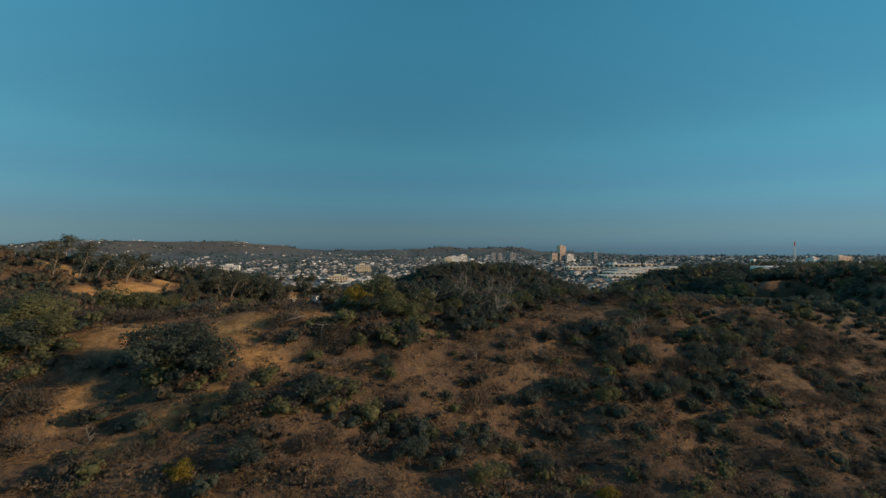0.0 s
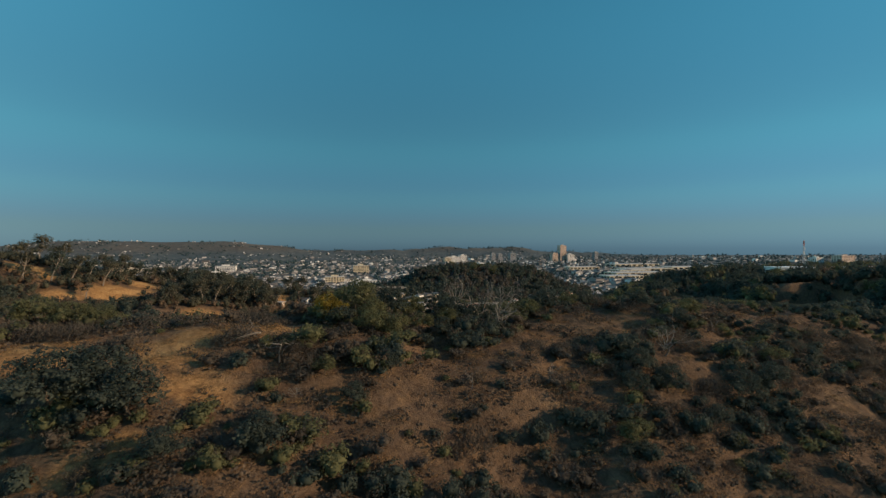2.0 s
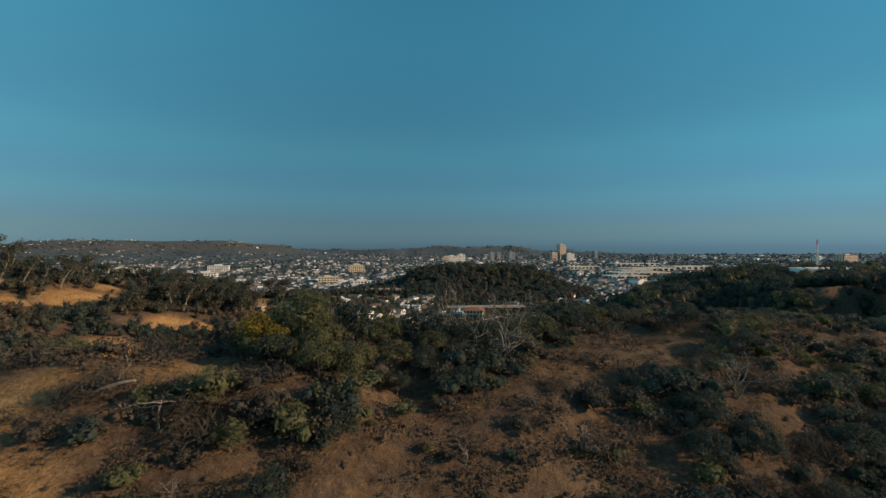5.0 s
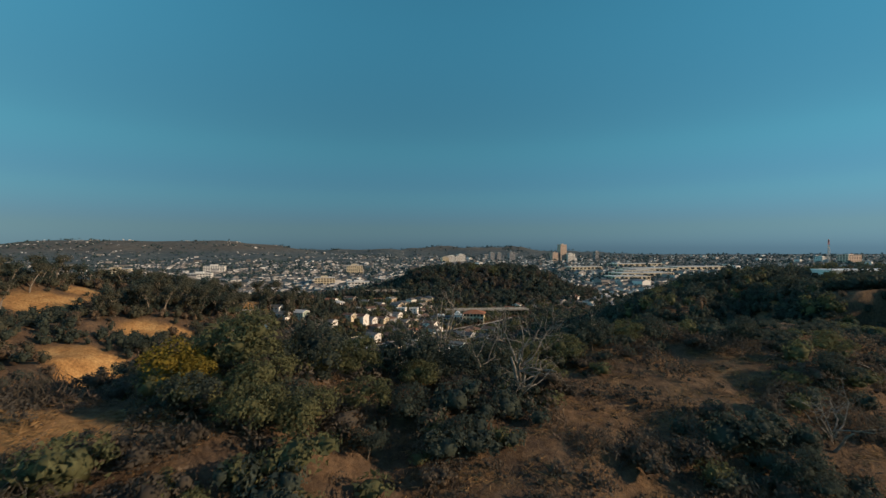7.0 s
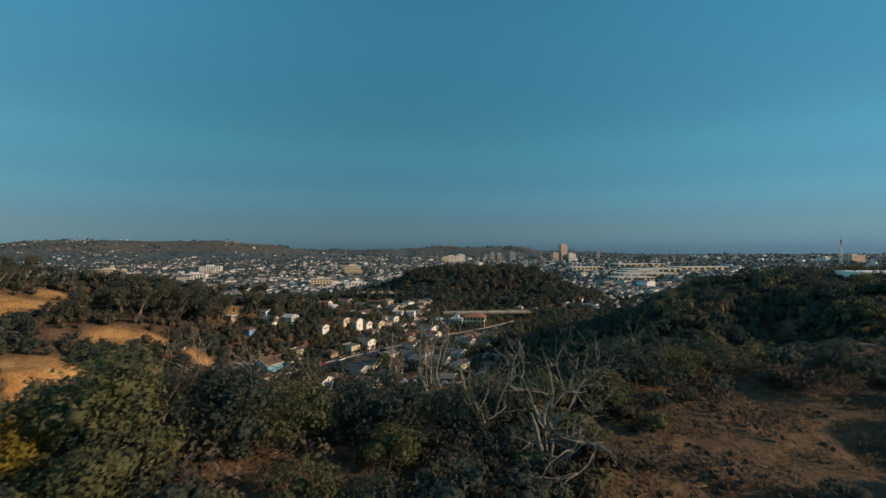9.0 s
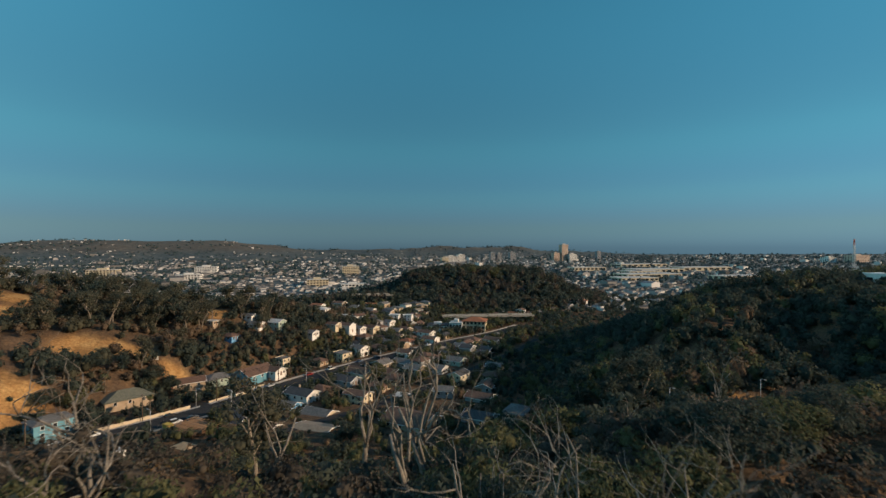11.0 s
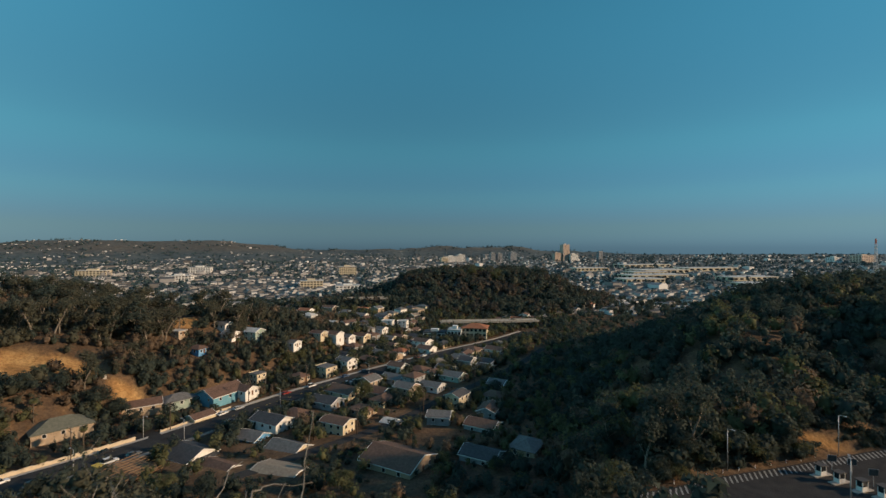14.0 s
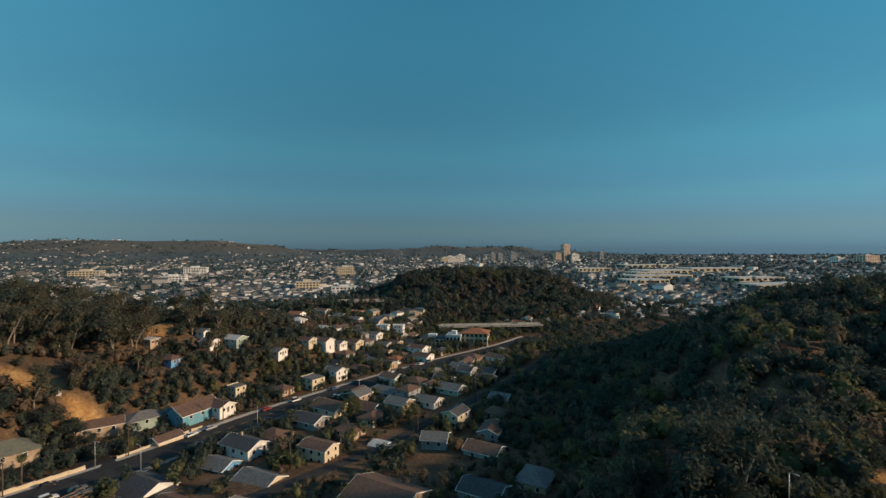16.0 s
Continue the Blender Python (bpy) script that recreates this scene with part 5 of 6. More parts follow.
def lot_sign(x, y, an):
    root = new("road_sign")
    root.matrix_basis = pose(x, y, LOT_Z, 0, 0, an)
    v, f = tube([(0, 0, -0.2), (0, 0, 3.6)], [0.06, 0.06], 8)
    part("post", mesh_of("sign_post", np.array([tuple(p) for p in v]), f, [M["steel"]]), root)
    part("board", box_mesh("sign_board", -0.9, 0.9, -0.12, -0.05, 2.5, 3.9, M["roof_dark"]), root)
    part("rim", box_mesh("sign_rim", -0.98, 0.98, -0.05, -0.02, 2.42, 3.98, M["steel"]), root)
    return tagged(root, "dark square road sign on a steel post", "sign", "signs of the lot")


lot_sign(106.6, 262.8, -12)
lot_sign(109.7, 260.8, -12)
lot_sign(110.0, 255.6, -12)


# ---- school, bridges, far buildings ----
def tower_block(name, x, y, z, sx, sy, tall, walls, roofs, an, storeys, bays, label, pitched=0.0, cap=True):
    """A large building: wall, roof, and each window on the two sides that face the valley."""
    root = new(name)
    root.matrix_basis = pose(x, y, z, 0, 0, an)
    part("wall", box_mesh(name + "_wall", -sx / 2, sx / 2, -sy / 2, sy / 2, -3, tall, walls), root)
    if pitched:
        e = 0.8
        q = [(-sx / 2 - e, -sy / 2 - e, tall), (sx / 2 + e, -sy / 2 - e, tall), (sx / 2 + e, sy / 2 + e, tall), (-sx / 2 - e, sy / 2 + e, tall)]
        r = max(sx / 2 - sy / 2, 0.3)
        q = [(a, b, c - 0.3) for a, b, c in q] + q + [(-r, 0, tall + pitched), (r, 0, tall + pitched)]
        f = [(3, 2, 1, 0), (0, 1, 5, 4), (1, 2, 6, 5), (2, 3, 7, 6), (3, 0, 4, 7), (4, 5, 9, 8), (6, 7, 8, 9), (5, 6, 9), (7, 4, 8)]
        part("roof", mesh_of(name + "_roof", np.array(q), f, [roofs]), root)
    else:
        part("roof", box_mesh(name + "_roof", -sx / 2 - 0.2, sx / 2 + 0.2, -sy / 2 - 0.2, sy / 2 + 0.2, tall, tall + 0.7, roofs), root)
        if cap:
            part("plant_room", box_mesh(name + "_plant", -sx * 0.2, sx * 0.15, -sy * 0.2, sy * 0.2, tall + 0.7, tall + 0.7 + min(4, tall * 0.25), walls), root)
    fl = tall / storeys
    for s in range(storeys):
        for b in range(bays):
            xb = (b + 0.5) / bays * sx - sx / 2
            w = part("window", box_mesh(name + "_window", -sx / bays * 0.3, sx / bays * 0.3, -0.06, 0.04, -fl * 0.26, fl * 0.26, M["glass_dark"]), root)
            w.matrix_basis = pose(xb, -sy / 2, (s + 0.55) * fl)
        for b in range(max(2, int(bays * sy / sx))):
            nb = max(2, int(bays * sy / sx))
            yb = (b + 0.5) / nb * sy - sy / 2
            for sd in (1, -1):
                w = part("window", box_mesh(name + "_window", -sy / nb * 0.28, sy / nb * 0.28, -0.06, 0.04, -fl * 0.26, fl * 0.26, M["glass_dark"]), root)
                w.matrix_basis = pose(sd * sx / 2, yb, (s + 0.55) * fl, 0, 0, 90 * sd)
    return tagged(root, label, "building")


tower_block("school_building", 38, 520, -13.5, 20, 15, 11, M["wall_cream"], M["roof_rust"], -12, 3, 6, "three-storey cream school building with a red tiled roof", 3.0)
tower_block("school_wing", 22, 516, -13.5, 11, 12, 9.5, M["wall_white"], M["roof_pale"], -12, 2, 4, "white flat-roofed wing beside a school")
tower_block("school_wing", 6, 520, -13.5, 18, 12, 7, M["wall_white"], M["roof_dark"], -8, 2, 5, "low white flat-roofed wing beside a school")


def overpass(x0, y0, x1, y1, top, label, thick=1.9):
    root = new("overpass")
    l = math.hypot(x1 - x0, y1 - y0)
    root.matrix_basis = pose((x0 + x1) / 2, (y0 + y1) / 2, top, 0, 0, math.degrees(math.atan2(y1 - y0, x1 - x0)))
    part("deck", box_mesh("deck", -l / 2, l / 2, -5, 5, -thick, -0.9, M["concrete"]), root)
    for sy in (-1, 1):
        part("parapet", box_mesh("deck_parapet", -l / 2, l / 2, sy * 5 - 0.15, sy * 5 + 0.15, -0.9, 0.1, M["concrete"]), root)
    n = max(2, int(l / 14))
    for q in range(n):
        xb = (q + 0.5) / n * l - l / 2
        part("pier", box_mesh("deck_pier", xb - 0.5, xb + 0.5, -3.5, 3.5, -16, -thick, M["concrete"]), root)
    return tagged(root, label, "bridge")


overpass(10, 566, 100, 574, -5.0, "long grey concrete road bridge crossing the valley")
overpass(-92, 628, -46, 634, 9.5, "short grey concrete road bridge on piers")

far_spots = [("hospital_tower", 700, 2700, 40, 34, 92, "wall_sand", 16, 8), ("hospital_wing", 655, 2690, 44, 30, 46, "wall_sand", 9, 7), ("hospital_wing", 745, 2695, 48, 30, 40, "wall_white", 8, 7)]
for nm, x, y, sx, sy, tall, w, st, bays in far_spots:
    tower_block(nm, x, y, ground_at(x, y), sx, sy, tall, M[w], M["roof_pale"], 18, st, bays, "tall pale hospital block above the city plain")
for x, y, sx, sy, tall, w, st, bays, label in ((60, 2500, 60, 30, 30, "wall_white", 6, 8, "white hospital block on a rise"), (110, 2520, 40, 30, 38, "wall_white", 7, 6, "white hospital block on a rise"), (25, 2480, 36, 26, 24, "wall_cream", 5, 6, "cream hospital block on a rise"),
                                             (290, 2650, 26, 22, 46, "wall_grey", 9, 4, "slim grey apartment tower on the plain"), (330, 2660, 26, 22, 44, "wall_grey", 9, 4, "slim grey apartment tower on the plain"), (440, 2900, 40, 30, 44, "wall_grey", 8, 5, "grey office block on the plain"),
                                             (930, 2800, 24, 24, 52, "wall_grey", 9, 4, "slim grey office tower on the plain"), (-250, 1420, 46, 24, 22, "wall_cream", 5, 8, "long cream block with flat roof"), (-700, 1500, 60, 30, 18, "wall_white", 4, 9, "broad white block with flat roof"),
                                             (-560, 1150, 50, 26, 14, "wall_white", 3, 8, "broad white block with flat roof"), (-230, 1000, 40, 24, 13, "wall_cream", 3, 7, "cream flat-roofed block among trees"), (-150, 940, 44, 26, 9, "wall_white", 2, 7, "low white flat-roofed block"),
                                             (-900, 1350, 70, 34, 16, "wall_cream", 3, 9, "broad cream block with flat roof"), (2000, 2300, 90, 50, 36, "wall_sand", 5, 8, "broad sand-coloured block on the plain"), (1890, 2330, 50, 40, 26, "wall_white", 4, 6, "pale block on the plain")):
    tower_block("city_building", x, y, ground_at(x, y), sx, sy, tall, M[w], M["roof_pale"], 15, st, bays, label)
for x, y, sx, sy, tall, label in ((520, 1250, 150, 60, 9, "long pale warehouse on the plain"), (430, 1120, 90, 50, 8, "pale warehouse on the plain"), (640, 1480, 160, 70, 10, "long pale warehouse on the plain"), (700, 1180, 120, 50, 8, "pale warehouse on the plain"), (480, 1600, 110, 50, 10, "pale warehouse on the plain"),
                                  (850, 1600, 180, 70, 10, "long pale warehouse on the plain"), (620, 1010, 110, 46, 7, "long pale warehouse on the plain"), (560, 1380, 100, 50, 9, "pale warehouse on the plain"), (780, 1900, 200, 70, 10, "long pale warehouse on the plain")):
    tower_block("warehouse", x, y, ground_at(x, y), sx, sy, tall, M["wall_cream"], M["roof_pale"], 12, 1, 8, label, cap=False)
tower_block("ridge_building", 318, 390, ground_at(318, 390) - 1, 100, 18, 45.6 - ground_at(318, 390), M["wall_white"], M["trim_white"], 0, 1, 0, "long low white building on a wooded ridge", cap=False)

# lattice mast
M["mast_red"] = material("mast_red", [(0.4, 0.08, 0.05), (0.5, 0.12, 0.07)], 0.6, 0.2)
mast = new("radio_mast")
mast.matrix_basis = pose(558, 724, -8)
for q in range(10):
    z0, z1 = q * 8.0, q * 8.0 + 8.0
    w0, w1 = 2.6 * (1 - z0 / 95), 2.6 * (1 - z1 / 95)
    pcs = []
    for sx, sy in ((-1, -1), (1, -1), (1, 1), (-1, 1)):
        pcs.append(tube([(sx * w0, sy * w0, z0), (sx * w1, sy * w1, z1)], [0.22, 0.22], 5))
        tx, ty = -sy, sx
        pcs.append(tube([(sx * w0, sy * w0, z0), (tx * w1, ty * w1, z1)], [0.12, 0.12], 4))
        pcs.append(tube([(sx * w1, sy * w1, z1), (tx * w1, ty * w1, z1)], [0.12, 0.12], 4))
    v, f = gather(pcs)
    part("section", mesh_of("section", np.array(v), f, [M["mast_red"] if q > 8 else M["steel"]]), mast)
tagged(mast, "grey steel lattice radio mast with a red top", "mast")


# ---- trees that stand out ----
def euca(seed, tall, spread_, count, leaf, mat, label, name="eucalyptus_tree"):
    g = np.random.default_rng(seed)
    paths, blobs = [], []
    tips = []
    p, w = Vector((0, 0, -0.5)), Vector((g.normal() * 0.1, g.normal() * 0.1, 1))
    line, rad = [p.copy()], [tall * 0.022]
    for q in range(6):
        w = (w + Vector(g.normal(size=3)) * 0.1).normalized()
        w.z = abs(w.z)
        p = p + w * tall * 0.11
        line.append(p.copy())
        rad.append(tall * 0.022 * (1 - 0.1 * q))
    paths.append(tube(line, rad, 7))
    for q in range(7):
        a = g.uniform(0, 6.28)
        st = line[int(g.integers(2, 7))]
        way = Vector((math.cos(a) * 0.8, math.sin(a) * 0.8, 1.1)).normalized()
        ln = tall * g.uniform(0.2, 0.36)
        limbs(g, st, way, ln, tall * 0.009, 1, paths, split=1, sides=4)
        t = st + way * ln
        blobs.append((t.x, t.y, t.z, spread_ * g.uniform(0.2, 0.33), spread_ * g.uniform(0.16, 0.28)))
        blobs.append((t.x * 0.6 + g.normal() * 0.8, t.y * 0.6 + g.normal() * 0.8, t.z + g.normal(), spread_ * g.uniform(0.16, 0.26), spread_ * g.uniform(0.14, 0.24)))
    blobs.append((line[-1].x, line[-1].y, line[-1].z + tall * 0.16, spread_ * 0.3, tall * 0.1))
    return plant(name, g, blobs, count, leaf, mat, paths, M["bark_pale"], label, "tree", "trees")


def oak(seed, tall, r, count, leaf, mat, label, name="oak_tree"):
    g = np.random.default_rng(seed)
    paths = []
    limbs(g, (0, 0, -0.4), (0, 0, 1), tall * 0.5, tall * 0.035, 2, paths, split=2)
    blobs = [(0, 0, tall * 0.58, r * 0.62, tall * 0.36)]
    for q in range(10):
        a, d = g.uniform(0, 6.28), g.uniform(0.35, 0.85) * r
        rr = r * g.uniform(0.22, 0.4)
        blobs.append((d * math.cos(a), d * math.sin(a), tall * g.uniform(0.3, 0.88 - 0.25 * d / r), rr, rr * g.uniform(0.7, 0.95)))
    return plant(name, g, blobs, count, leaf, mat, paths, M["bark"], label, "tree", "trees")


EUCA = [euca(31 + n, 16, 9, 1300, 0.3, M["leaf_euca"], "tall eucalyptus tree with pale trunk and thin grey-green crown") for n in range(3)]
EUCA.append(euca(38, 16, 9, 1100, 0.3, M["leaf_dark"], "tall dark green eucalyptus tree with pale trunk"))
OAK = [oak(41 + n, 6.5, 4.2, 3300, 0.17, m, lab) for n, (m, lab) in enumerate(((M["leaf_olive"], "rounded olive-green oak on a dry slope"), (M["leaf_dark"], "dense dark green oak among dry grass"), (M["leaf_olive"], "broad olive-green oak on a dry slope"), (M["leaf_gold"], "yellow-green tree in bloom on a dry slope")))]
used = set()


def stand(kind, x, y, size, high=1.0, turn=None):
    t = (x * 7.3 + y * 3.1) % 6.28 if turn is None else turn
    if kind.name not in used:
        used.add(kind.name)
        kind.matrix_basis = pose_on(x, y, t, size, 0.1, high)
        kind.scale = (size, size, size * high)
        return kind
    base = copy_thing(kind, Matrix.Identity(4))
    base.matrix_basis = pose_on(x, y, t, size, 0.1, high)
    return base


# oaks on the crest, then on the face of the near hill
for x, y, k, sz in ((-19, 134, 0, 1.5), (-11, 137, 1, 1.15), (-5, 139, 2, 1.05), (-8, 124, 0, 1), (-13, 121, 2, 0.95), (-25, 128, 3, 1.15), (-14, 128, 0, 1.05), (-3, 131, 0, 0.8), (-20, 123, 1, 0.8), (2, 140, 1, 1.2), (8, 143, 1, 1.1), (14, 149, 1, 0.95), (20, 151, 2, 0.9), (26, 152, 0, 0.95), (33, 157, 1, 0.95), (40, 160, 2, 0.85), (46, 163, 1, 0.85), (62, 160, 1, 0.95)):
    stand(OAK[k], x, y, sz)
for x, y, k, sz in ((-46, 92, 1, 1.25), (-38, 86, 1, 0.9), (-26, 92, 1, 1), (6, 143, 0, 0.7), (22, 144, 0, 0.65), (48, 128, 1, 1), (53, 124, 1, 0.95), (44, 121, 1, 0.85), (60, 117, 1, 1), (40, 110, 0, 0.9), (72, 128, 1, 1.1), (82, 132, 1, 1.2), (90, 142, 0, 0.9), (68, 148, 1, 0.9), (76, 158, 0, 1), (-95, 100, 0, 1.3), (-88, 96, 1, 1.2), (-58, 92, 1, 1.65), (-52, 94, 1, 1.3), (-92, 105, 0, 1.5), (-85, 101, 2, 1.1), (-100, 112, 0, 1.6), (-80, 122, 0, 1.1), (-74, 124, 2, 0.9), (-86, 121, 0, 1.25)):
    stand(OAK[k], x, y, sz)
for x, y, k, sz in ((-104, 108, 1, 1.4), (-98, 86, 0, 1.2), (-84, 80, 1, 1.1), (-8, 112, 1, 0.6), (-14, 104, 1, 0.7), (-20, 108, 0, 0.6), (18, 88, 1, 0.9), (8, 80, 0, 0.9), (30, 82, 3, 0.6), (-6, 84, 1, 0.9), (-33, 76, 1, 0.9), (-42, 74, 3, 0.6), (12, 150, 3, 0.55), (2, 131, 1, 0.75), (3, 137, 0, 0.7), (-2, 125, 1, 0.6), (8, 127, 1, 0.6)):
    stand(OAK[k], x, y, sz)
for x, y, k, sz in ((-146, 322, 1, 1.4), (-151, 312, 1, 1.5), (-141, 305, 2, 1.3), (-121, 338, 1, 1.2), (-128, 336, 1, 1.3), (-113, 334, 1, 1.0), (-139, 331, 1, 1.2), (-148, 300, 1, 1.2), (-104, 344, 1, 0.9), (-98, 336, 1, 0.8)):
    stand(OAK[k], x, y, sz)
for x, y, k, sz in ((-23, 197, 0, 1.2), (-28, 203, 1, 1.1), (48.6, 243.5, 3, 1.0), (47, 258, 3, 0.9), (44, 250, 3, 0.85), (72, 264, 3, 1.15), (60, 262, 3, 1.0), (92, 274, 3, 1.0), (58, 280, 3, 1.1), (50, 268, 3, 1.05), (84, 283, 3, 1.0), (76, 276, 3, 0.95), (66, 272, 3, 1.1), (-262, 345, 1, 1.35), (-275, 352, 0, 1.5), (-290, 340, 2, 1.5), (-250, 360, 2, 1.25), (-300, 362, 1, 1.45), (-282, 330, 0, 1.4), (-240, 330, 1, 1.1), (-270, 338, 3, 1.5), (-256, 352, 3, 1.3)):
    stand(EUCA[k], x, y, sz)
for q in range(30):
    x = 40 + q * 3.8
    if 110 < x < 120 or 126 < x < 150:
        continue
    stand(OAK[(1, 0, 1, 2)[q % 4]], x, 251.5 + 0.27 * (x - 40) + (q * 5 % 7) * 0.8, 0.55 + (q * 3 % 5) * 0.12)
for q in range(26):
    a_ = q * 2.4
    stand(OAK[(1, 1, 0, 2)[q % 4]], 58 + 11 * q ** 0.5 * 1.7 * math.cos(a_), 752 + 8 * q ** 0.5 * math.sin(a_), 1.5 + (q * 7 % 9) * 0.09)
for q in range(24):
    stand(OAK[1 + q % 2], 216 + q * 6.0, 352 + (q * 7 % 11), (1.9 if q < 7 else 1.25) + (q * 5 % 7) * 0.05)
g = np.random.default_rng(77)
n = 0
while n < 125:
    x, y = g.uniform(-270, -105), g.uniform(330, 450)
    if ground_at(x, y) < float(street_z(y)) + 14 or open_ground(np.array([x]), np.array([y]))[0] > 0.12 or lattice(np.array([x / 30]), np.array([y / 30]), 5)[0] < -0.25:
        continue
    stand(EUCA[n % 4], x, y, g.uniform(0.8, 1.25))
    n += 1
n = 0
while n < 50:
    x, y = g.uniform(-130, 95), g.uniform(240, 480)
    if along(STREET, np.array([x]), np.array([y]))[0][0] < 9 or along(ALLEY, np.array([x]), np.array([y]))[0][0] < 5 or any(math.hypot(x - a, y - b) < c + 1.5 for a, b, c in HOUSE_SPOTS) or in_lot(x, y):
        continue
    if ground_at(x, y) > float(street_z(y)) + 8 or (-78 < x < 40 and y < 352 and g.random() < 0.75):
        continue
    stand(OAK[(0, 1, 1, 2)[n % 4]], x, y, g.uniform(0.6, 1.2), g.uniform(0.9, 1.4))
    n += 1


def dead_tree(seed, x, y, tall, lean, forks, label, depth=3, thick=0.02, spread_=0.8):
    g = np.random.default_rng(seed)
    root = new("dead_tree")
    root.matrix_basis = pose(x, y, ground_at(x, y) - 0.15)
    paths = []
    trunk = []
    limbs(g, (0, 0, -0.4), (lean, lean * 0.4, 1), tall * 0.42, tall * thick * 1.25, 0, trunk, sides=8, bend=0.2)
    v, f = gather(trunk)
    part("trunk", mesh_of("dead_trunk", np.array(v), f, [M["dead_wood"]], smooth=True), root)
    for q in range(forks):
        a = 6.28 * q / forks + g.uniform(-0.4, 0.4)
        st = Vector((lean * tall * 0.2, lean * tall * 0.08, tall * g.uniform(0.05, 0.3)))
        one = []
        limbs(g, st, (math.cos(a) * spread_, math.sin(a) * spread_, 1.3), tall * g.uniform(0.36, 0.52), tall * thick * 0.62, depth - 1, one, split=3, sides=6, bend=0.3)
        v, f = gather(one)
        part("limb", mesh_of("dead_limb", np.array(v), f, [M["dead_wood"]], smooth=True), root)
    return tagged(root, label, "tree", "dead trees on the hill")


dead_tree(1, 17, 139, 16, 0.02, 7, "large bleached dead tree with many bare upright limbs", depth=4)
dead_tree(2, 7.3, 161, 20, -0.02, 4, "tall grey dead tree with bare crooked limbs", depth=3, thick=0.013, spread_=0.5)
dead_tree(14, 6, 157.5, 18.5, 0.0, 3, "tall pale dead tree with few long crooked limbs", depth=2, thick=0.014, spread_=0.45)
dead_tree(15, 13.5, 174, 14, 0.03, 3, "grey dead tree with arching bare limbs", depth=3, thick=0.013)
dead_tree(3, 58, 136, 13, 0.05, 6, "grey leafless tree with fine upright twigs", depth=4, spread_=0.5, thick=0.014)
dead_tree(4, 25, 120, 5, 0.5, 4, "broken dead tree with a leaning snapped limb", depth=2, thick=0.035)
dead_tree(5, -29, 109, 10, 0.15, 4, "bare grey tree leaning on a dry slope", thick=0.017)
dead_tree(6, -24, 103, 3.6, 0.0, 8, "low dead bush with spiky bleached stems", depth=2, spread_=1.4)
dead_tree(7, 8, 114, 6, 0.35, 3, "small dark dead tree leaning over dry grass", depth=2)
dead_tree(8, 80, 152, 9, -0.15, 2, "thin forked dead trunk on the slope", depth=2)
dead_tree(9, -14, 148, 12, 0.05, 4, "bleached bare eucalyptus with long limbs", thick=0.016)
dead_tree(10, 12.5, 146, 16, -0.1, 4, "bleached dead tree with long twisted limbs", thick=0.016)
dead_tree(11, -1, 177, 25, 0.03, 5, "tall bare eucalyptus with thin curved limbs", depth=2, thick=0.012, spread_=0.4)
dead_tree(12, 33, 160, 9, 0.1, 4, "grey dead tree among brush")
dead_tree(16, -18, 193, 26, 0.05, 3, "tall pale dead tree with few curved limbs", depth=2, thick=0.01, spread_=0.22)
dead_tree(17, -29, 166, 18, 0.1, 5, "bleached bare tree with arching limbs", depth=3, thick=0.014)
dead_tree(18, 36, 185, 6.5, 0.3, 3, "small pale dead tree with arching limbs above a lot", depth=2, thick=0.02)
dead_tree(19, 25, 186, 9.5, 0.1, 4, "pale dead tree with crooked limbs above a lot", depth=3, thick=0.015)
dead_tree(13, -64, 82, 6, 0.2, 4, "small grey dead tree among brush", depth=2)

log = new("fallen_log")
log.matrix_basis = pose(-38, 113, ground_at(-38, 113) + 0.3, 0, 0, 35)
g = np.random.default_rng(3)
for nm, st, way, ln, rd in (("trunk", (-4, 0, -1.2), (1, 0.1, 0.36), 8, 0.42), ("limb", (1, 0.2, 0.7), (0.6, 0.8, 0.7), 3, 0.16), ("limb", (-1, 0, 0.1), (0.4, -0.9, 0.4), 2.6, 0.14)):
    one = []
    limbs(g, st, way, ln, rd, 1 if nm == "limb" else 0, one, split=2)
    v, f = gather(one)
    part(nm, mesh_of("log_" + nm, np.array(v), f, [M["bark_pale"]], smooth=True), log)
tagged(log, "bleached fallen tree trunk lying on dry grass", "log")


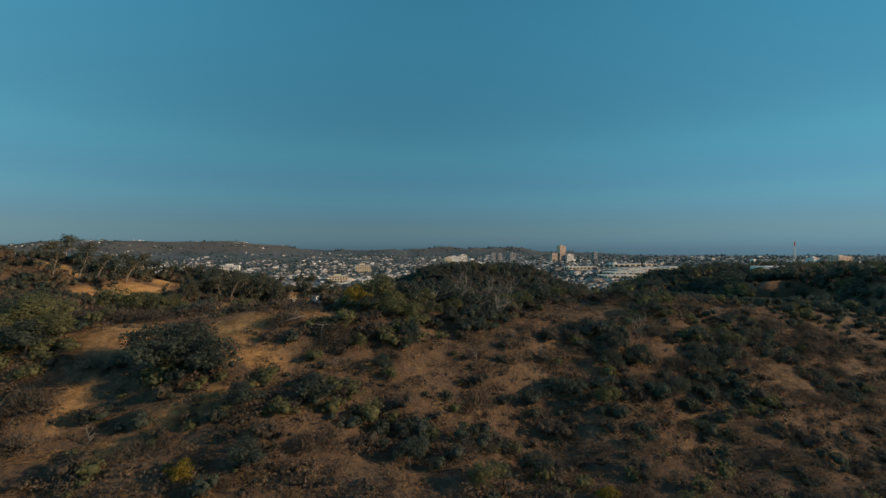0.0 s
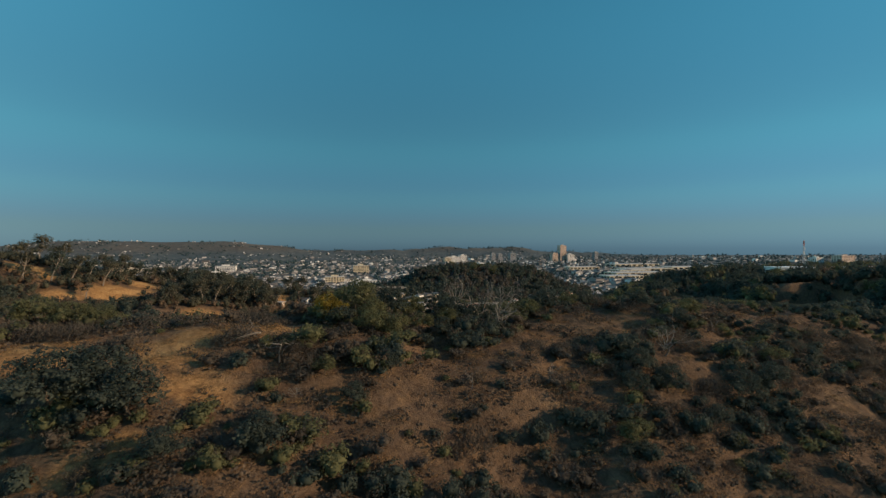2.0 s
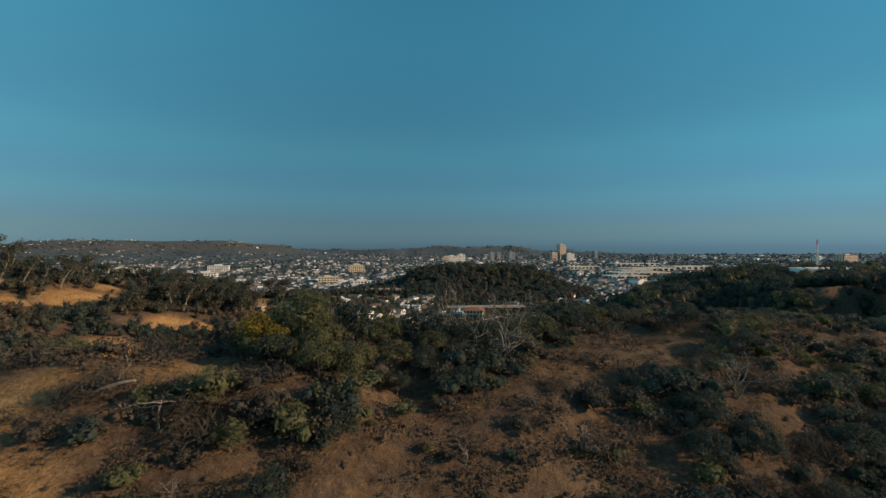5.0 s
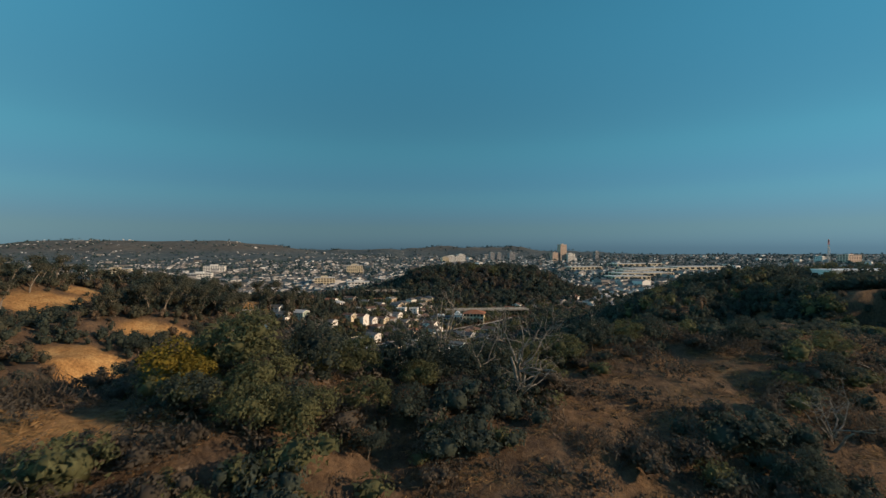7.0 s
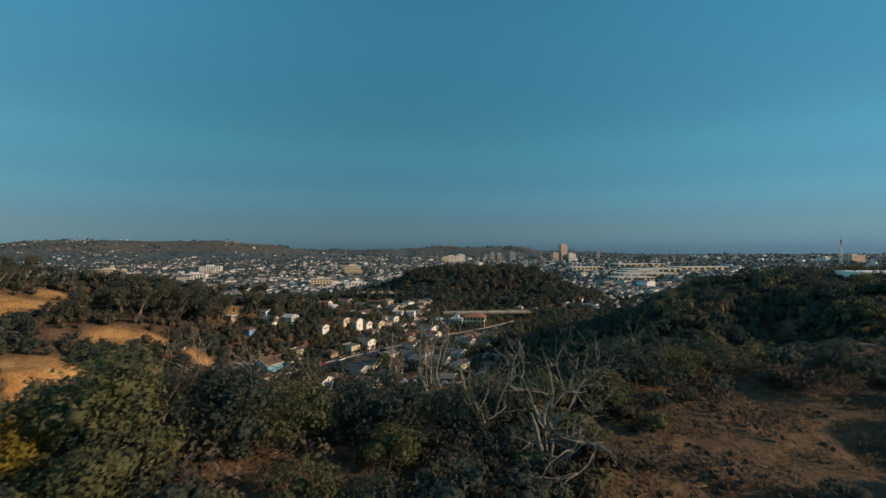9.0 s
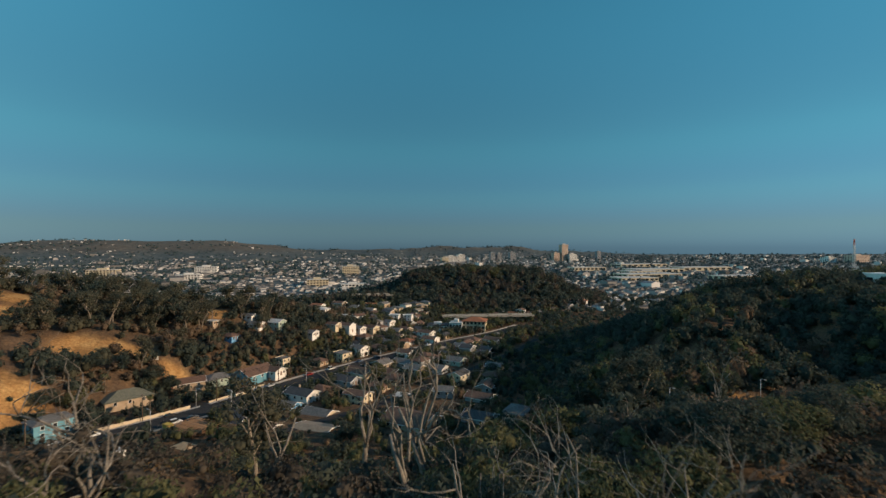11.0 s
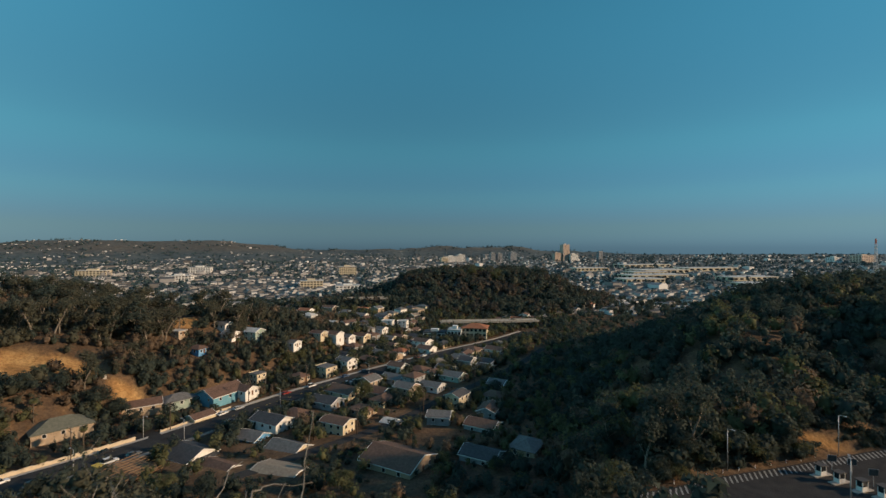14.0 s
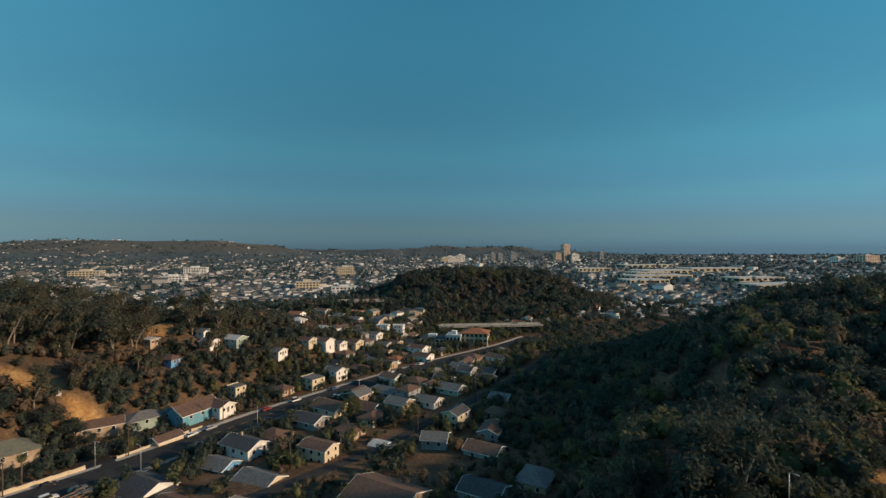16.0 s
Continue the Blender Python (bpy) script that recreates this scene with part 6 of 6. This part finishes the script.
def palm(x, y, tall, kind):
    g = np.random.default_rng(int(abs(x) * 10))
    root = new("palm_tree")
    root.matrix_basis = pose(x, y, ground_at(x, y) - 0.1)
    v, f = tube([(0, 0, -0.5), (0.1, 0, tall * 0.5), (0.15, 0.1, tall)], [0.28, 0.22, 0.2], 8)
    part("trunk", mesh_of("palm_trunk", np.array([tuple(p) for p in v]), f, [M["bark"]], smooth=True), root)
    n = 26
    for q in range(n):
        a, el = 6.28 * q / n * 3.3, 1.2 - 1.9 * q / n
        ln = 3.0 if kind == "feather" else 1.6
        vs, fs = [], []
        side = Vector((-math.sin(a), math.cos(a), 0))
        pts = []
        p, e2 = Vector((0.15, 0.1, tall)), el
        for k_ in range(6):
            pts.append(p.copy())
            p = p + Vector((math.cos(a) * math.cos(e2), math.sin(a) * math.cos(e2), math.sin(e2))) * ln / 5
            e2 -= 0.28
        for k_, p in enumerate(pts):
            w = 0.42 * math.sin(math.pi * min(1, (k_ + 0.6) / 6)) * (1.3 if kind != "feather" else 1.0)
            vs += [p + side * w - Vector((0, 0, w * 0.4)), p + Vector((0, 0, 0.05)), p - side * w - Vector((0, 0, w * 0.4))]
        for k_ in range(5):
            b = k_ * 3
            fs += [(b, b + 1, b + 4, b + 3), (b + 1, b + 2, b + 5, b + 4)]
        part("frond", mesh_of("frond", np.array([tuple(p) for p in vs]), fs, [M["leaf_olive"] if el > -0.2 else M["twig_dry"]]), root)
    return tagged(root, "palm tree with arching green fronds", "palm", "palms")


palm(-26, 142.5, 5.6, "feather")
palm(-112, 308, 8, "fan")
palm(229, 392, 10, "fan")
palm(-138, 318, 8, "fan")
palm(-120, 372, 9, "fan")
palm(-100, 400, 9, "fan")


def cypress(x, y, tall):
    g = np.random.default_rng(int(abs(x * y)))
    blobs = [(0, 0, tall * q, 0.75 * (1.15 - q), tall * 0.14) for q in (0.12, 0.3, 0.48, 0.66, 0.84)]
    root = plant("cypress_tree", g, blobs, 260, 0.22, M["leaf_dark"], [tube([Vector((0, 0, -0.3)), Vector((0, 0, tall * 0.5))], [0.12, 0.08], 6)], M["bark"], "narrow dark green cypress in a garden row", "tree", "cypresses of the garden")
    root.matrix_basis = pose(x, y, ground_at(x, y))


for x, y, tall in ((-121, 307, 5.5), (-119.5, 309.5, 6), (-118.3, 312, 5.5), (-114, 319, 6), (-112.8, 321.5, 5.8), (1.5, 300, 9), (2.5, 330, 10), (-124, 300, 5)):
    cypress(x, y, tall)

# yellow container and timber stack of the house under repair
root = new("waste_container")
root.matrix_basis = pose(-94.5, 291.5, ground_at(-94.5, 291.5), 0, 0, -25)
part("body", box_mesh("container_body", -1.8, 1.8, -1.0, 1.0, 0.1, 1.7, M["line_yellow"]), root)
part("rim", box_mesh("container_rim", -1.9, 1.9, -1.1, 1.1, 1.7, 1.85, M["line_yellow"]), root)
tagged(root, "yellow steel waste container beside a house", "container")
root = new("timber_deck")
root.matrix_basis = pose(-83, 288.5, ground_at(-83, 288.5), 0, 0, -27)
for q in range(17):
    pl = part("plank", box_mesh("deck_plank", -7.6 + 0.3 * (q * 7 % 5), 7.6 - 0.3 * (q * 5 % 4), -0.28, 0.28, 0, 0.06, M["timber"] if q % 3 else M["door_wood"]), root)
    pl.matrix_basis = pose(0, (q - 8) * 0.66, 2.05 - abs(q - 8) * 0.07)
for q in range(9):
    part("rafter", box_mesh("deck_rafter", -7.5 + q * 1.85, -7.38 + q * 1.85, -6.0, 6.0, 2.18, 2.34, M["timber"]), root)
for sx in (-7, 0, 7):
    part("beam", box_mesh("deck_beam", sx - 0.1, sx + 0.1, -5.8, 5.8, 1.25, 1.46, M["door_wood"]), root)
    for sy in (-5.4, 0, 5.4):
        part("post", box_mesh("deck_post", sx - 0.1, sx + 0.1, sy - 0.1, sy + 0.1, -0.6, 1.25, M["door_wood"]), root)
tagged(root, "unfinished brown timber roof frame on posts", "deck")
# pale wall on the slope
root = new("garden_wall")
root.matrix_basis = pose(-137, 344, ground_at(-137, 344), 0, 0, 25)
part("wall", box_mesh("slope_wall", -5.5, 5.5, -0.15, 0.15, -1.5, 1.5, M["wall_white"]), root)
part("coping", box_mesh("slope_coping", -5.6, 5.6, -0.22, 0.22, 1.5, 1.6, M["trim_white"]), root)
tagged(root, "white plastered retaining wall on a grassy slope", "wall")
# orange canopy among the gardens
root = new("canopy")
root.matrix_basis = pose(9, 408, ground_at(9, 408), 0, 0, -20)
part("cover", box_mesh("canopy_cover", -3.2, 3.2, -1.8, 1.8, 2.5, 2.62, M["roof_rust"]), root)
for sx in (-3, 3):
    for sy in (-1.6, 1.6):
        part("post", box_mesh("canopy_post", sx - 0.05, sx + 0.05, sy - 0.05, sy + 0.05, -0.5, 2.5, M["steel"]), root)
tagged(root, "orange flat garden canopy on steel posts", "canopy")

# ---- dry grass ----
def tufts(name, count, box_, size, seed, label):
    r = np.random.default_rng(seed)
    x0, x1, y0, y1 = box_
    x, y = r.uniform(x0, x1, count), r.uniform(y0, y1, count)
    k = (np.abs(x) < 0.98 * y + 8) & (lattice(x / 9, y / 9, 31) + 0.4 * lattice(x / 3, y / 3, 32) > -0.35)
    x, y = x[k], y[k]
    z = height(x, y)
    n = len(x) * 5
    px, py, pz = np.repeat(x, 5), np.repeat(y, 5), np.repeat(z, 5)
    an = r.uniform(0, 6.28, n)
    s = size * r.uniform(0.5, 1.5, n)
    dx, dy = np.cos(an), np.sin(an)
    ox, oy = r.normal(size=n) * 0.3, r.normal(size=n) * 0.3
    lx, ly = r.normal(size=n) * s * 0.5, r.normal(size=n) * s * 0.5
    a = np.stack([px + ox - dx * s * 0.03, py + oy - dy * s * 0.03, pz - 0.05], -1)
    b = np.stack([px + ox + dx * s * 0.03, py + oy + dy * s * 0.03, pz - 0.05], -1)
    c = np.stack([px + ox + lx + dx * s * 0.04, py + oy + ly + dy * s * 0.04, pz + s], -1)
    v = np.stack([a, b, c], 1).reshape(-1, 3)
    ob = new(name, mesh_of(name, v, np.arange(n * 3).reshape(-1, 3), [M["grass_dry"]]))
    return tagged(ob, label, "grass", kind="stuff")


tufts("dry_grass", 16000, (-120, 130, 60, 172), 0.42, 61, "short dry golden grass tufts on a hillside")
